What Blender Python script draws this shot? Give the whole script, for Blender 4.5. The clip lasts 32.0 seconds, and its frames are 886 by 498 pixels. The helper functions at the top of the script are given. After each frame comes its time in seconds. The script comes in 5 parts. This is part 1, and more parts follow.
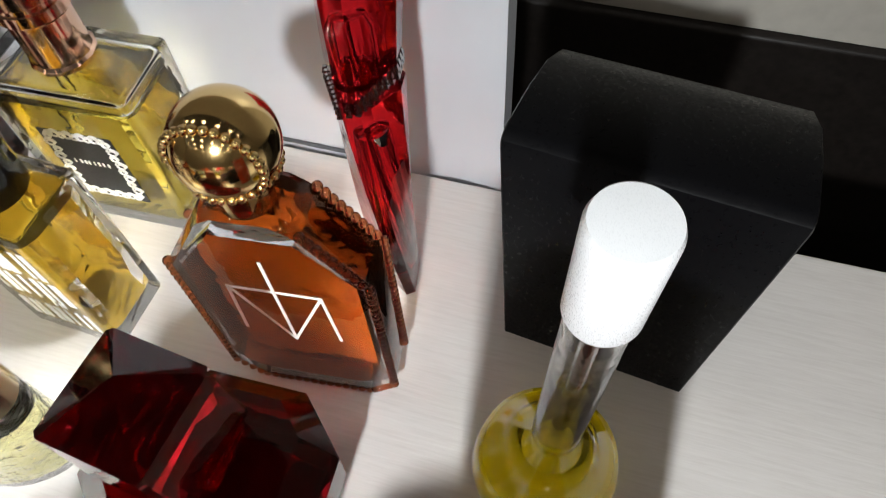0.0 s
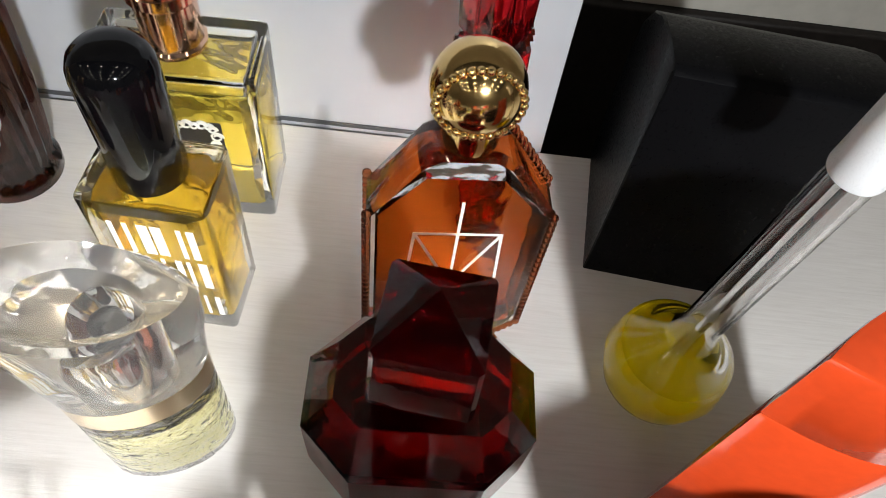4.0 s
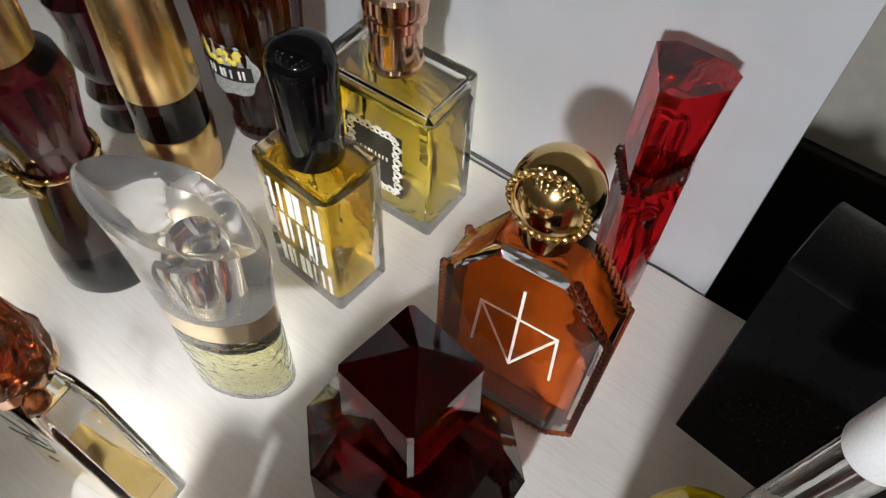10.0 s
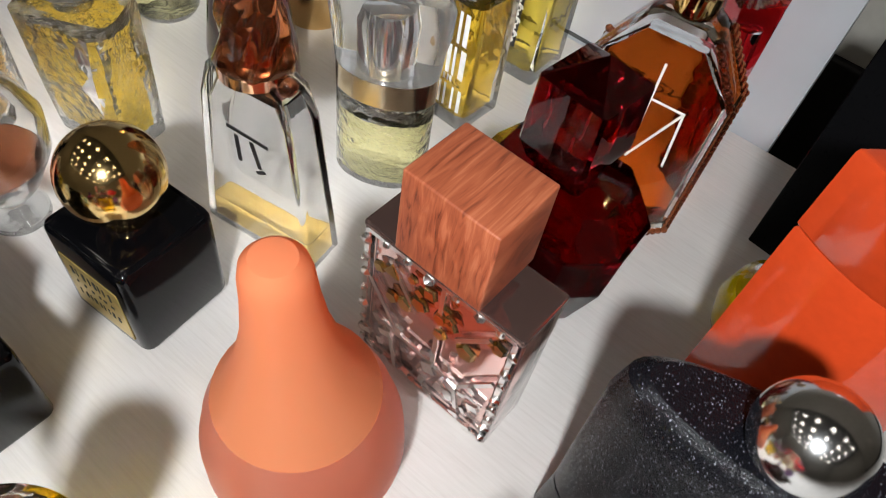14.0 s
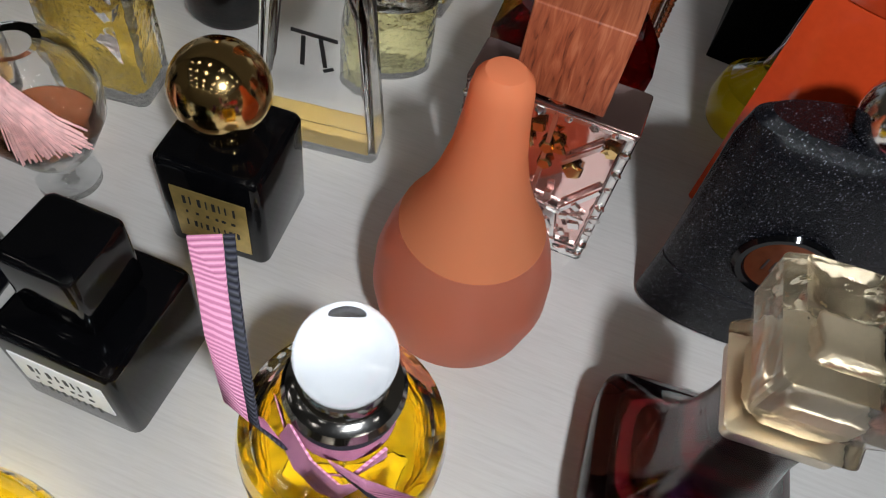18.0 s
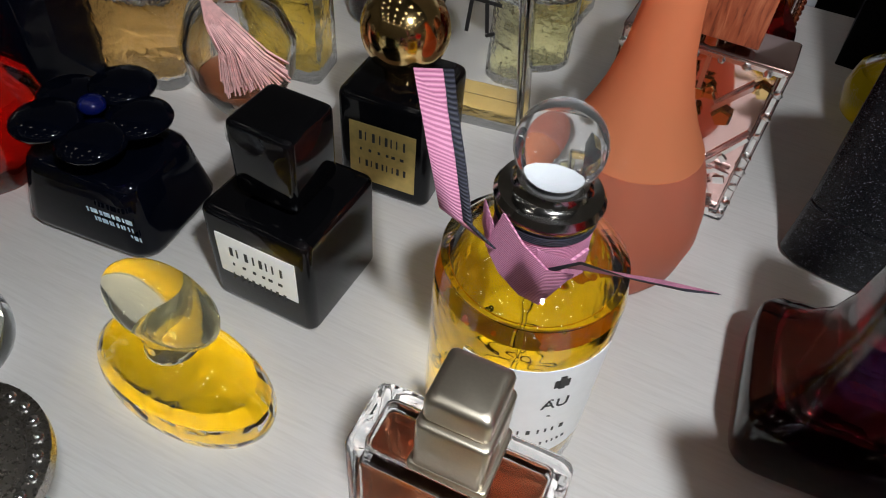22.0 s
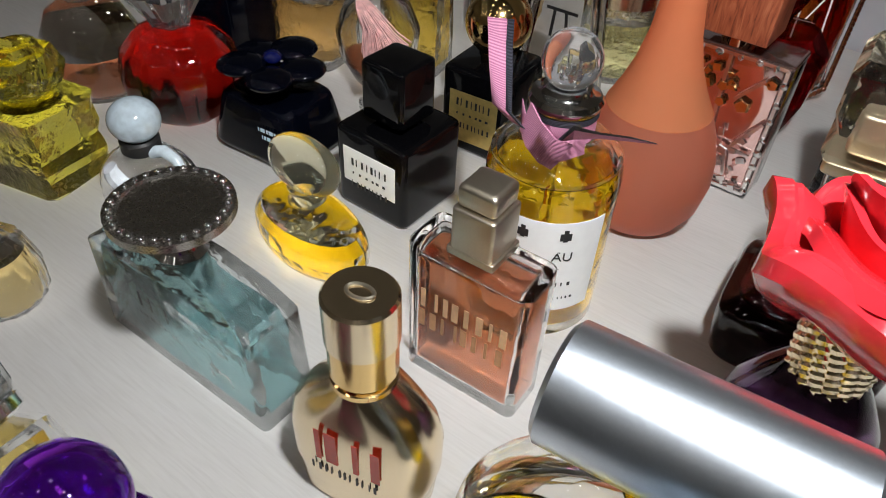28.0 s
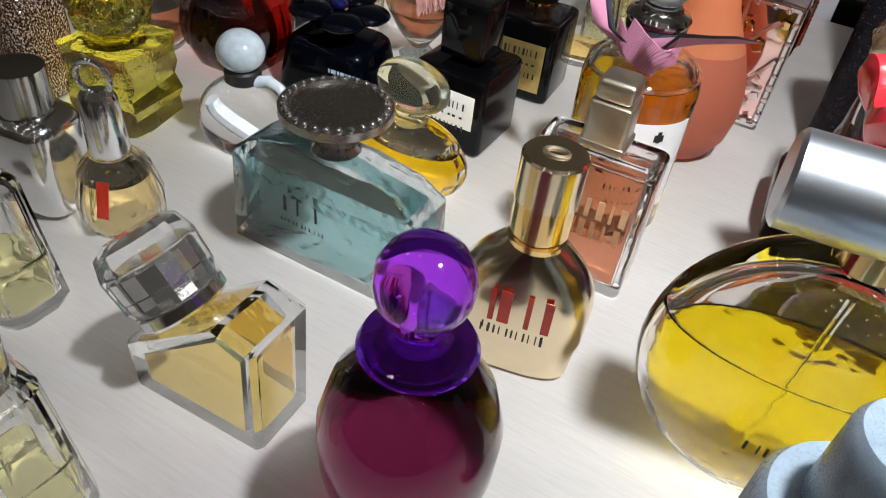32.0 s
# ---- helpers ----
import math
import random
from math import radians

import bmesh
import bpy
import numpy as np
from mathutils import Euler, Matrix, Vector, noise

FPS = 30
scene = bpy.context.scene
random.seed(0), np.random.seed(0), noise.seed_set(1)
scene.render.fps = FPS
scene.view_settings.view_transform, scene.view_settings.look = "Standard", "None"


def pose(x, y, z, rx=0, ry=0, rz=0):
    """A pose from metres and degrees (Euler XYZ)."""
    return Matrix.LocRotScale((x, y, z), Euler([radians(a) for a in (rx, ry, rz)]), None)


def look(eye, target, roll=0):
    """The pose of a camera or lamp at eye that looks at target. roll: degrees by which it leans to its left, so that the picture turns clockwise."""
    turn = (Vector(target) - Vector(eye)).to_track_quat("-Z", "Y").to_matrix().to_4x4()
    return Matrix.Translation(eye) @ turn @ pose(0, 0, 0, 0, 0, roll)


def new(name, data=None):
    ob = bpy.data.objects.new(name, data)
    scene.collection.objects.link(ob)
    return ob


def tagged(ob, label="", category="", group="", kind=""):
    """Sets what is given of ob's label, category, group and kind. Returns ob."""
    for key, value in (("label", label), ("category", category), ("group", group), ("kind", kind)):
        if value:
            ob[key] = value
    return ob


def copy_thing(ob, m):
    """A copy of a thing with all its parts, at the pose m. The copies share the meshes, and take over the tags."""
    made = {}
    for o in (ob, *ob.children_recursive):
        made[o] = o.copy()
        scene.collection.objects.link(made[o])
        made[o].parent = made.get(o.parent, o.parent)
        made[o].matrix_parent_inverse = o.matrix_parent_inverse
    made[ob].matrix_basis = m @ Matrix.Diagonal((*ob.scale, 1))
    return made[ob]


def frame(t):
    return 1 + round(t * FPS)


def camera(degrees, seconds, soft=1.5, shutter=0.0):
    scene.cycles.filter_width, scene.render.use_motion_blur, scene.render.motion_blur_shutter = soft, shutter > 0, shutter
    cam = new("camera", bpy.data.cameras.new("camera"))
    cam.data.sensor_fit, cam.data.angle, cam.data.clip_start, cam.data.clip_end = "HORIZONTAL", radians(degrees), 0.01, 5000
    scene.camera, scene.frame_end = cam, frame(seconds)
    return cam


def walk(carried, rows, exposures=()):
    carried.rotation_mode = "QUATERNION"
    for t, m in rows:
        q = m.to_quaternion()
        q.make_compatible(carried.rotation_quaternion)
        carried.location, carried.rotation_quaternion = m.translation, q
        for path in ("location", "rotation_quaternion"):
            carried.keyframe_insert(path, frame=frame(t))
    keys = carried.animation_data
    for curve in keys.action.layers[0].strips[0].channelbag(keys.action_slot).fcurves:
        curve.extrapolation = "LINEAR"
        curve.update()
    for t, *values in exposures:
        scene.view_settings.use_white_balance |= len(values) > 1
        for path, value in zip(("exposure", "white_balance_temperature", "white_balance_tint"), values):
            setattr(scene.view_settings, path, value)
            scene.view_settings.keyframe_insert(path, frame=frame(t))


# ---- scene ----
cam = camera(63.44, 32.0, soft=0.95, shutter=0.3)
PATH = [
    (0, (0.00636, 0.02416, 0.22197), (0.00387, 0.28724, -0.20322), -4.52),
    (0.5, (-0.00019, 0.03156, 0.22670), (0.01922, 0.29952, -0.19499), -1.45),
    (1, (-0.00671, 0.03774, 0.22785), (0.01120, 0.30116, -0.19675), -1.33),
    (1.5, (-0.01215, 0.02854, 0.22687), (0.01658, 0.31023, -0.18523), 0.82),
    (2, (-0.02055, 0.02124, 0.22776), (0.03130, 0.28526, -0.19368), 4.07),
    (2.5, (-0.04810, 0.00656, 0.22220), (0.04026, 0.26594, -0.19603), 10.41),
    (4.5, (-0.09155, 0.01049, 0.23132), (0.02338, 0.26215, -0.18517), 9.25),
    (5, (-0.09485, 0.02714, 0.23156), (0.00045, 0.27711, -0.19086), 8.60),
    (5.5, (-0.10008, 0.03275, 0.23147), (-0.02265, 0.28467, -0.19343), 9.05),
    (6, (-0.09666, 0.04016, 0.23535), (-0.03310, 0.29177, -0.19203), 8.43),
    (6.5, (-0.08837, 0.04084, 0.23928), (-0.04172, 0.29167, -0.19072), 7.21),
    (7, (-0.08544, 0.04160, 0.24389), (-0.05329, 0.29420, -0.18641), 5.92),
    (7.5, (-0.08323, 0.04061, 0.24437), (-0.06474, 0.29751, -0.18418), 6.86),
    (8, (-0.08372, 0.02933, 0.24379), (-0.07979, 0.28873, -0.18364), 6.46),
    (8.5, (-0.07778, 0.01841, 0.24187), (-0.08452, 0.28775, -0.17933), 5.78),
    (9, (-0.05620, 0.01563, 0.24320), (-0.08048, 0.29064, -0.17367), 4.20),
    (9.5, (-0.04275, 0.01281, 0.24580), (-0.08970, 0.28760, -0.16927), 2.44),
    (10, (-0.03361, 0.00632, 0.24216), (-0.10856, 0.28658, -0.16507), 3.59),
    (10.5, (-0.03152, -0.00858, 0.24257), (-0.13100, 0.27811, -0.15482), 4.14),
    (11, (-0.03681, -0.02516, 0.23791), (-0.14319, 0.27067, -0.15090), 5.83),
    (11.5, (-0.03440, -0.03794, 0.23316), (-0.14126, 0.25935, -0.15440), 7.65),
    (12, (-0.03421, -0.04539, 0.23606), (-0.14334, 0.24810, -0.15376), 7.51),
    (12.5, (-0.03438, -0.05237, 0.23707), (-0.14585, 0.24197, -0.15144), 6.97),
    (12.8, (-0.03796, -0.06432, 0.23284), (-0.14544, 0.23884, -0.14997), 7.14),
    (13, (-0.04170, -0.07287, 0.22939), (-0.13835, 0.23136, -0.15545), 8.64),
    (13.5, (-0.05348, -0.08439, 0.22576), (-0.12406, 0.21382, -0.16933), 10.98),
    (14, (-0.05995, -0.09614, 0.22091), (-0.11642, 0.20105, -0.17719), 11.20),
    (14.5, (-0.06162, -0.10545, 0.22413), (-0.10313, 0.18728, -0.17908), 11.67),
    (16.5, (-0.08585, -0.13376, 0.21892), (-0.09055, 0.16610, -0.18116), 9.44),
    (17, (-0.10715, -0.14733, 0.21703), (-0.06674, 0.14996, -0.18296), 11.56),
    (17.5, (-0.12567, -0.15097, 0.21880), (-0.07592, 0.13803, -0.18618), 13.00),
    (18, (-0.12977, -0.15005, 0.21429), (-0.08028, 0.13567, -0.19303), 12.60),
    (18.5, (-0.14375, -0.15261, 0.20411), (-0.08388, 0.12277, -0.20890), 14.23),
    (19, (-0.15363, -0.16811, 0.19449), (-0.07382, 0.12283, -0.20424), 15.60),
    (19.5, (-0.15968, -0.17512, 0.18535), (-0.07786, 0.13327, -0.19961), 16.40),
    (20, (-0.16094, -0.18185, 0.18689), (-0.08761, 0.13548, -0.19249), 15.00),
    (20.5, (-0.16401, -0.18837, 0.18995), (-0.11144, 0.13745, -0.18565), 11.79),
    (21, (-0.15743, -0.19461, 0.18849), (-0.14923, 0.14218, -0.18098), 7.65),
    (21.5, (-0.15536, -0.20292, 0.18671), (-0.16014, 0.13557, -0.18126), 6.69),
    (22, (-0.14921, -0.20646, 0.18702), (-0.16306, 0.13423, -0.17868), 5.48),
    (22.5, (-0.13150, -0.21436, 0.18873), (-0.15970, 0.12879, -0.17384), 5.11),
    (23, (-0.12136, -0.22224, 0.18607), (-0.16702, 0.12599, -0.16981), 2.98),
    (23.5, (-0.11022, -0.22471, 0.18385), (-0.16598, 0.12620, -0.16793), 2.91),
    (24, (-0.10517, -0.22823, 0.18132), (-0.16587, 0.12347, -0.16886), 3.33),
    (24.5, (-0.09790, -0.23240, 0.17584), (-0.16383, 0.11722, -0.17547), 3.45),
    (26.5, (-0.07612, -0.25498, 0.18787), (-0.18685, 0.10022, -0.14616), 1.58),
    (27, (-0.09228, -0.27184, 0.19481), (-0.19949, 0.08287, -0.14088), 1.22),
    (27.5, (-0.10881, -0.28725, 0.19672), (-0.21159, 0.06925, -0.13847), 2.54),
    (28, (-0.11414, -0.29481, 0.19823), (-0.21361, 0.06515, -0.13424), 3.03),
    (28.5, (-0.12455, -0.30618, 0.19355), (-0.20471, 0.06426, -0.13256), 4.38),
    (29, (-0.12784, -0.32301, 0.19621), (-0.19231, 0.05721, -0.12202), 5.60),
    (29.5, (-0.13141, -0.33302, 0.19623), (-0.20812, 0.04326, -0.12397), 6.55),
    (30, (-0.13762, -0.33043, 0.19137), (-0.21918, 0.03813, -0.13652), 6.22),
    (30.5, (-0.14253, -0.33098, 0.18820), (-0.23045, 0.03380, -0.14226), 5.56),
    (31, (-0.15432, -0.34454, 0.18563), (-0.22807, 0.02724, -0.14047), 5.97),
    (31.5, (-0.16666, -0.34970, 0.18731), (-0.21914, 0.02705, -0.13720), 6.41),
    (32, (-0.17332, -0.35843, 0.18441), (-0.21225, 0.02028, -0.13972), 7.13),
]
walk(cam, [(t, look(eye, target, roll)) for t, eye, target, roll in PATH],
     exposures=[(0, 0.46, 6550, 10), (5, 0.38, 6550, 10), (6, 0.24, 6500, 10), (8, 0.1, 6450, 10), (9, -0.02, 6500, 10), (12, 0.1, 6600, 10), (14, -0.12, 6500, 10), (17, -0.66, 6250, 9.5), (18, -0.92, 6250, 9.5),
                (19, -1.42, 6200, 9), (20, -1.52, 6250, 9.5), (21, -1.12, 6300, 10), (22, -1.04, 6300, 10), (24, -0.87, 6300, 10), (27, -0.95, 6350, 10), (29, -0.66, 6600, 10), (32, -0.57, 6450, 11)])

# ---------------------------------------------------------------- light
world = bpy.data.worlds.new("room_dark")
scene.world = world
world.use_nodes = True
world.node_tree.nodes["Background"].inputs[0].default_value = (0.9, 0.85, 0.8, 1)
world.node_tree.nodes["Background"].inputs[1].default_value = 0.012

torch_data = bpy.data.lights.new("torch", "SPOT")
torch_data.energy = 12.0
torch_data.color = (0.94, 0.98, 1.0)
torch_data.shadow_soft_size = 0.013
torch_data.spot_size = radians(125)
torch_data.spot_blend = 1.0
torch = new("torch", torch_data)
torch.matrix_world = look((-0.065, -0.26, 0.36), (-0.11, -0.04, 0.0))

# ---------------------------------------------------------------- materials
CM = 0.01


def nodes_of(name):
    m = bpy.data.materials.new(name)
    m.use_nodes = True
    return m, m.node_tree.nodes, m.node_tree.links, m.node_tree.nodes["Principled BSDF"]


def bump_on(n, l, bsdf, scale, strength, detail=4.0, dist=0.0005, stretch=None):
    tc = n.new("ShaderNodeTexCoord")
    mp = n.new("ShaderNodeMapping")
    tx = n.new("ShaderNodeTexNoise")
    bp = n.new("ShaderNodeBump")
    tx.inputs["Scale"].default_value = scale
    tx.inputs["Detail"].default_value = detail
    if stretch:
        mp.inputs["Scale"].default_value = stretch
    bp.inputs["Strength"].default_value = strength
    bp.inputs["Distance"].default_value = dist
    l.new(tc.outputs["Object"], mp.inputs[0])
    l.new(mp.outputs[0], tx.inputs["Vector"])
    l.new(tx.outputs["Fac"], bp.inputs["Height"])
    l.new(bp.outputs[0], bsdf.inputs["Normal"])
    return tx


def ramp(n, l, source, stops):
    r = n.new("ShaderNodeValToRGB")
    while len(r.color_ramp.elements) < len(stops):
        r.color_ramp.elements.new(0.5)
    for e, (p, c) in zip(r.color_ramp.elements, stops):
        e.position, e.color = p, (*c, 1)
    l.new(source, r.inputs[0])
    return r


def solid(name, color, rough=0.4, metal=0.0, coat=0.0, vary=0.12, scale=300.0, bump=0.1, spec=0.5):
    """Opaque surface with fine colour and gloss variation."""
    m, n, l, b = nodes_of(name)
    wear = 0.06 if metal > 0.5 else 0.25
    tx = bump_on(n, l, b, scale, bump, 5.0, 0.0002)
    lo = tuple(max(0, c * (1 - vary)) for c in color)
    hi = tuple(min(1, c * (1 + vary)) for c in color)
    r = ramp(n, l, tx.outputs["Fac"], [(0.3, lo), (0.7, hi)])
    l.new(r.outputs[0], b.inputs["Base Color"])
    big = n.new("ShaderNodeTexNoise")
    big.inputs["Scale"].default_value = 60.0
    rr = ramp(n, l, big.outputs["Fac"], [(0.35, (max(0.02, rough * (1 - wear)),) * 3), (0.7, (min(1, rough * (1 + wear)),) * 3)])
    l.new(rr.outputs[0], b.inputs["Roughness"])
    b.inputs["Metallic"].default_value = metal
    b.inputs["Coat Weight"].default_value = coat
    b.inputs["Coat Roughness"].default_value = 0.04
    b.inputs["Specular IOR Level"].default_value = spec
    return m


def clear_mat(name, color=(1, 1, 1), see=0.62, murk=0.0, rough=0.0, ior=1.46, ripple=0.0, rscale=120.0, tint=None):
    """Glass or liquid: part of the light goes straight through, part is bent, a little is scattered; gloss by Fresnel."""
    m, n, l, b = nodes_of(name)
    b.inputs["Base Color"].default_value = (*color, 1)
    b.inputs["Transmission Weight"].default_value = 1.0
    b.inputs["Roughness"].default_value = rough
    b.inputs["IOR"].default_value = ior
    gl = n.new("ShaderNodeBsdfGlossy")
    gl.inputs["Color"].default_value = (1, 1, 1, 1)
    gl.inputs["Roughness"].default_value = max(0.03, rough)
    fr = n.new("ShaderNodeFresnel")
    fr.inputs["IOR"].default_value = max(1.05, ior + 0.12)
    if ripple:
        bump_on(n, l, b, rscale, ripple, 2.0, 0.0016)
        source = b.inputs["Normal"].links[0].from_socket
        l.new(source, gl.inputs["Normal"])
        l.new(source, fr.inputs["Normal"])
    out = n["Material Output"]
    tr = n.new("ShaderNodeBsdfTransparent")
    tr.inputs[0].default_value = (*(tint or color), 1)
    thin = n.new("ShaderNodeMixShader")
    l.new(fr.outputs[0], thin.inputs[0])
    l.new(tr.outputs[0], thin.inputs[1])
    l.new(gl.outputs[0], thin.inputs[2])
    mx = n.new("ShaderNodeMixShader")
    mx.inputs[0].default_value = see
    l.new(b.outputs[0], mx.inputs[1])
    l.new(thin.outputs[0], mx.inputs[2])
    last = mx
    if murk:
        di = n.new("ShaderNodeBsdfDiffuse")
        tl = n.new("ShaderNodeBsdfTranslucent")
        di.inputs[0].default_value = (*color, 1)
        tl.inputs[0].default_value = (*color, 1)
        half = n.new("ShaderNodeMixShader")
        l.new(di.outputs[0], half.inputs[1])
        l.new(tl.outputs[0], half.inputs[2])
        m2 = n.new("ShaderNodeMixShader")
        m2.inputs[0].default_value = murk
        l.new(mx.outputs[0], m2.inputs[1])
        l.new(half.outputs[0], m2.inputs[2])
        last = m2
    l.new(last.outputs[0], out.inputs["Surface"])
    return m


def table_wood():
    m, n, l, b = nodes_of("limed_oak")
    tc = n.new("ShaderNodeTexCoord")
    mp = n.new("ShaderNodeMapping")
    mp.inputs["Scale"].default_value = (6.0, 95.0, 1.0)
    l.new(tc.outputs["Object"], mp.inputs[0])
    g = n.new("ShaderNodeTexNoise")
    g.inputs["Scale"].default_value = 9.0
    g.inputs["Detail"].default_value = 8.0
    g.inputs["Roughness"].default_value = 0.65
    g.inputs["Distortion"].default_value = 0.25
    l.new(mp.outputs[0], g.inputs["Vector"])
    mp2 = n.new("ShaderNodeMapping")
    mp2.inputs["Scale"].default_value = (1.0, 6.0, 1.0)
    l.new(tc.outputs["Object"], mp2.inputs[0])
    w = n.new("ShaderNodeTexNoise")
    w.inputs["Scale"].default_value = 5.0
    w.inputs["Detail"].default_value = 3.0
    l.new(mp2.outputs[0], w.inputs["Vector"])
    fine = ramp(n, l, g.outputs["Fac"], [(0.25, (0.495, 0.472, 0.45)), (0.5, (0.555, 0.533, 0.513)), (0.78, (0.60, 0.582, 0.562))])
    broad = ramp(n, l, w.outputs["Fac"], [(0.3, (0.91, 0.905, 0.90)), (0.7, (1, 1, 1))])
    mx = n.new("ShaderNodeMix")
    mx.data_type, mx.blend_type = "RGBA", "MULTIPLY"
    mx.inputs[0].default_value = 1.0
    l.new(fine.outputs[0], mx.inputs[6])
    l.new(broad.outputs[0], mx.inputs[7])
    l.new(mx.outputs[2], b.inputs["Base Color"])
    b.inputs["Roughness"].default_value = 0.48
    bp = n.new("ShaderNodeBump")
    bp.inputs["Strength"].default_value = 0.25
    bp.inputs["Distance"].default_value = 0.0003
    l.new(g.outputs["Fac"], bp.inputs["Height"])
    l.new(bp.outputs[0], b.inputs["Normal"])
    return m


def red_wood():
    m, n, l, b = nodes_of("padauk_wood")
    tc = n.new("ShaderNodeTexCoord")
    mp = n.new("ShaderNodeMapping")
    mp.inputs["Rotation"].default_value = (0.5, 0.2, 0.9)
    mp.inputs["Scale"].default_value = (420.0, 36.0, 60.0)
    l.new(tc.outputs["Object"], mp.inputs[0])
    g = n.new("ShaderNodeTexNoise")
    g.inputs["Scale"].default_value = 1.6
    g.inputs["Detail"].default_value = 6.0
    g.inputs["Distortion"].default_value = 0.8
    l.new(mp.outputs[0], g.inputs["Vector"])
    r = ramp(n, l, g.outputs["Fac"], [(0.28, (0.10, 0.018, 0.007)), (0.42, (0.28, 0.065, 0.026)), (0.56, (0.35, 0.09, 0.037)), (0.75, (0.47, 0.15, 0.07))])
    l.new(r.outputs[0], b.inputs["Base Color"])
    b.inputs["Roughness"].default_value = 0.5
    return m


GLASS = clear_mat("clear_glass", (0.99, 0.995, 0.99), 0.0, ior=1.5, ripple=0.08, rscale=90.0)
GLASS_CUT = clear_mat("cut_glass", (0.99, 0.995, 0.985), 0.0, ior=1.5, ripple=1.0, rscale=260.0)
CRYSTAL = clear_mat("crystal", (0.99, 0.99, 0.99), 0.0, 0.03, ior=1.46)
HOLLOW = clear_mat("inner_glass", (1, 1, 1), 0.0, ior=0.685)
TEAL = clear_mat("teal_glass", (0.88, 0.95, 0.955), 0.0, ripple=0.5, rscale=90.0)
TEAL_LIQUID = clear_mat("teal_perfume", (0.46, 0.68, 0.70), 0.1, 0.01, ior=0.8, ripple=1.0, rscale=90.0)
LIME = clear_mat("lime_glass", (0.90, 0.82, 0.13), 0.0, ior=1.5, ripple=0.6, rscale=200.0)
SCARLET = clear_mat("scarlet_glass", (0.40, 0.008, 0.004), 0.0, ior=1.5, ripple=0.15, rscale=90.0)
YELLOW_CLEAR = clear_mat("yellow_resin", (0.99, 0.96, 0.74), 0.0, 0.03, ior=1.33)
CHAMPAGNE_CRYSTAL = clear_mat("champagne_crystal", (0.95, 0.87, 0.68), 0.1, ripple=0.4, rscale=160.0)
BROWN_RESIN = clear_mat("brown_resin", (0.50, 0.17, 0.07), 0.05, 0.01, ior=1.48, ripple=0.2, rscale=90.0)
PURPLE = clear_mat("purple_resin", (0.46, 0.06, 0.98), 0.0, 0.02, ripple=0.15, rscale=80.0)
L_GOLD = clear_mat("golden_perfume", (0.98, 0.63, 0.01), 0.0, 0.006, ior=0.72, ripple=1.0, rscale=75.0)
L_LEMON = clear_mat("lemon_perfume", (1.0, 0.76, 0.012), 0.0, 0.02, ior=0.74, ripple=1.0, rscale=60.0)
L_AMBER = clear_mat("amber_perfume", (1.0, 0.68, 0.07), 0.0, 0.05, ior=0.74, ripple=0.8, rscale=80.0)
L_YELLOW = clear_mat("straw_perfume", (0.93, 0.72, 0.11), 0.0, 0.012, ior=0.76, ripple=0.5, rscale=55.0)
OIL = clear_mat("yellow_oil", (1.0, 0.84, 0.02), 0.0, 0.3, ior=0.9, ripple=0.5, rscale=60.0)
L_HONEY = clear_mat("honey_gold_perfume", (0.98, 0.70, 0.12), 0.0, 0.015, ior=0.74, ripple=1.0, rscale=90.0)
CAP_GLASS = clear_mat("cap_glass", (0.995, 0.995, 0.995), 0.0, 0.05, ior=1.3, ripple=0.3, rscale=60.0)
PANES = (CAP_GLASS, L_GOLD, L_AMBER, L_YELLOW, L_HONEY, GLASS, GLASS_CUT, CRYSTAL, HOLLOW, TEAL, TEAL_LIQUID, LIME, SCARLET, YELLOW_CLEAR, CHAMPAGNE_CRYSTAL, PURPLE, BROWN_RESIN)
GOLD = solid("polished_gold", (0.83, 0.58, 0.25), 0.12, 1.0, bump=0.01, vary=0.03, scale=1500)
PALE_GOLD = solid("pale_gold", (0.84, 0.70, 0.49), 0.18, 1.0, bump=0.01, vary=0.03, scale=1500)
ROSE_GOLD = solid("rose_gold", (0.75, 0.47, 0.33), 0.12, 1.0, bump=0.01, vary=0.03, scale=1500)
BRUSHED_GOLD = solid("satin_gold", (0.72, 0.49, 0.22), 0.26, 1.0, bump=0.01, vary=0.03, scale=1500)
SILVER = solid("polished_silver", (0.78, 0.78, 0.78), 0.14, 1.0, bump=0.01, vary=0.03, scale=1500)
DARK_STEEL = solid("gunmetal", (0.42, 0.41, 0.40), 0.13, 1.0, bump=0.01, vary=0.03, scale=1500)
CHAMPAGNE = solid("champagne_metal", (0.68, 0.60, 0.48), 0.36, 1.0, bump=0.01, vary=0.03, scale=1500)
CHAMPAGNE_DARK = solid("smoky_steel", (0.36, 0.34, 0.31), 0.28, 1.0, bump=0.02, vary=0.05, scale=400)
BLACK_GLOSS = solid("black_lacquer", (0.002, 0.002, 0.0025), 0.07, 0.0, bump=0.005, spec=0.25)
BLACK_MATT = solid("black_card", (0.003, 0.003, 0.0035), 0.36, bump=0.06, scale=900, spec=0.05)
BLACK_BLUE = solid("midnight_lacquer", (0.001, 0.0015, 0.004), 0.08, 0.0, bump=0.005, spec=0.14)
WHITE_PLASTIC = solid("white_plastic", (0.70, 0.72, 0.74), 0.32, bump=0.0, vary=0.01)
WHITE_PAPER = solid("white_label", (0.86, 0.86, 0.85), 0.6, bump=0.03, vary=0.02)
INK = solid("black_ink", (0.015, 0.014, 0.014), 0.5, bump=0.02)
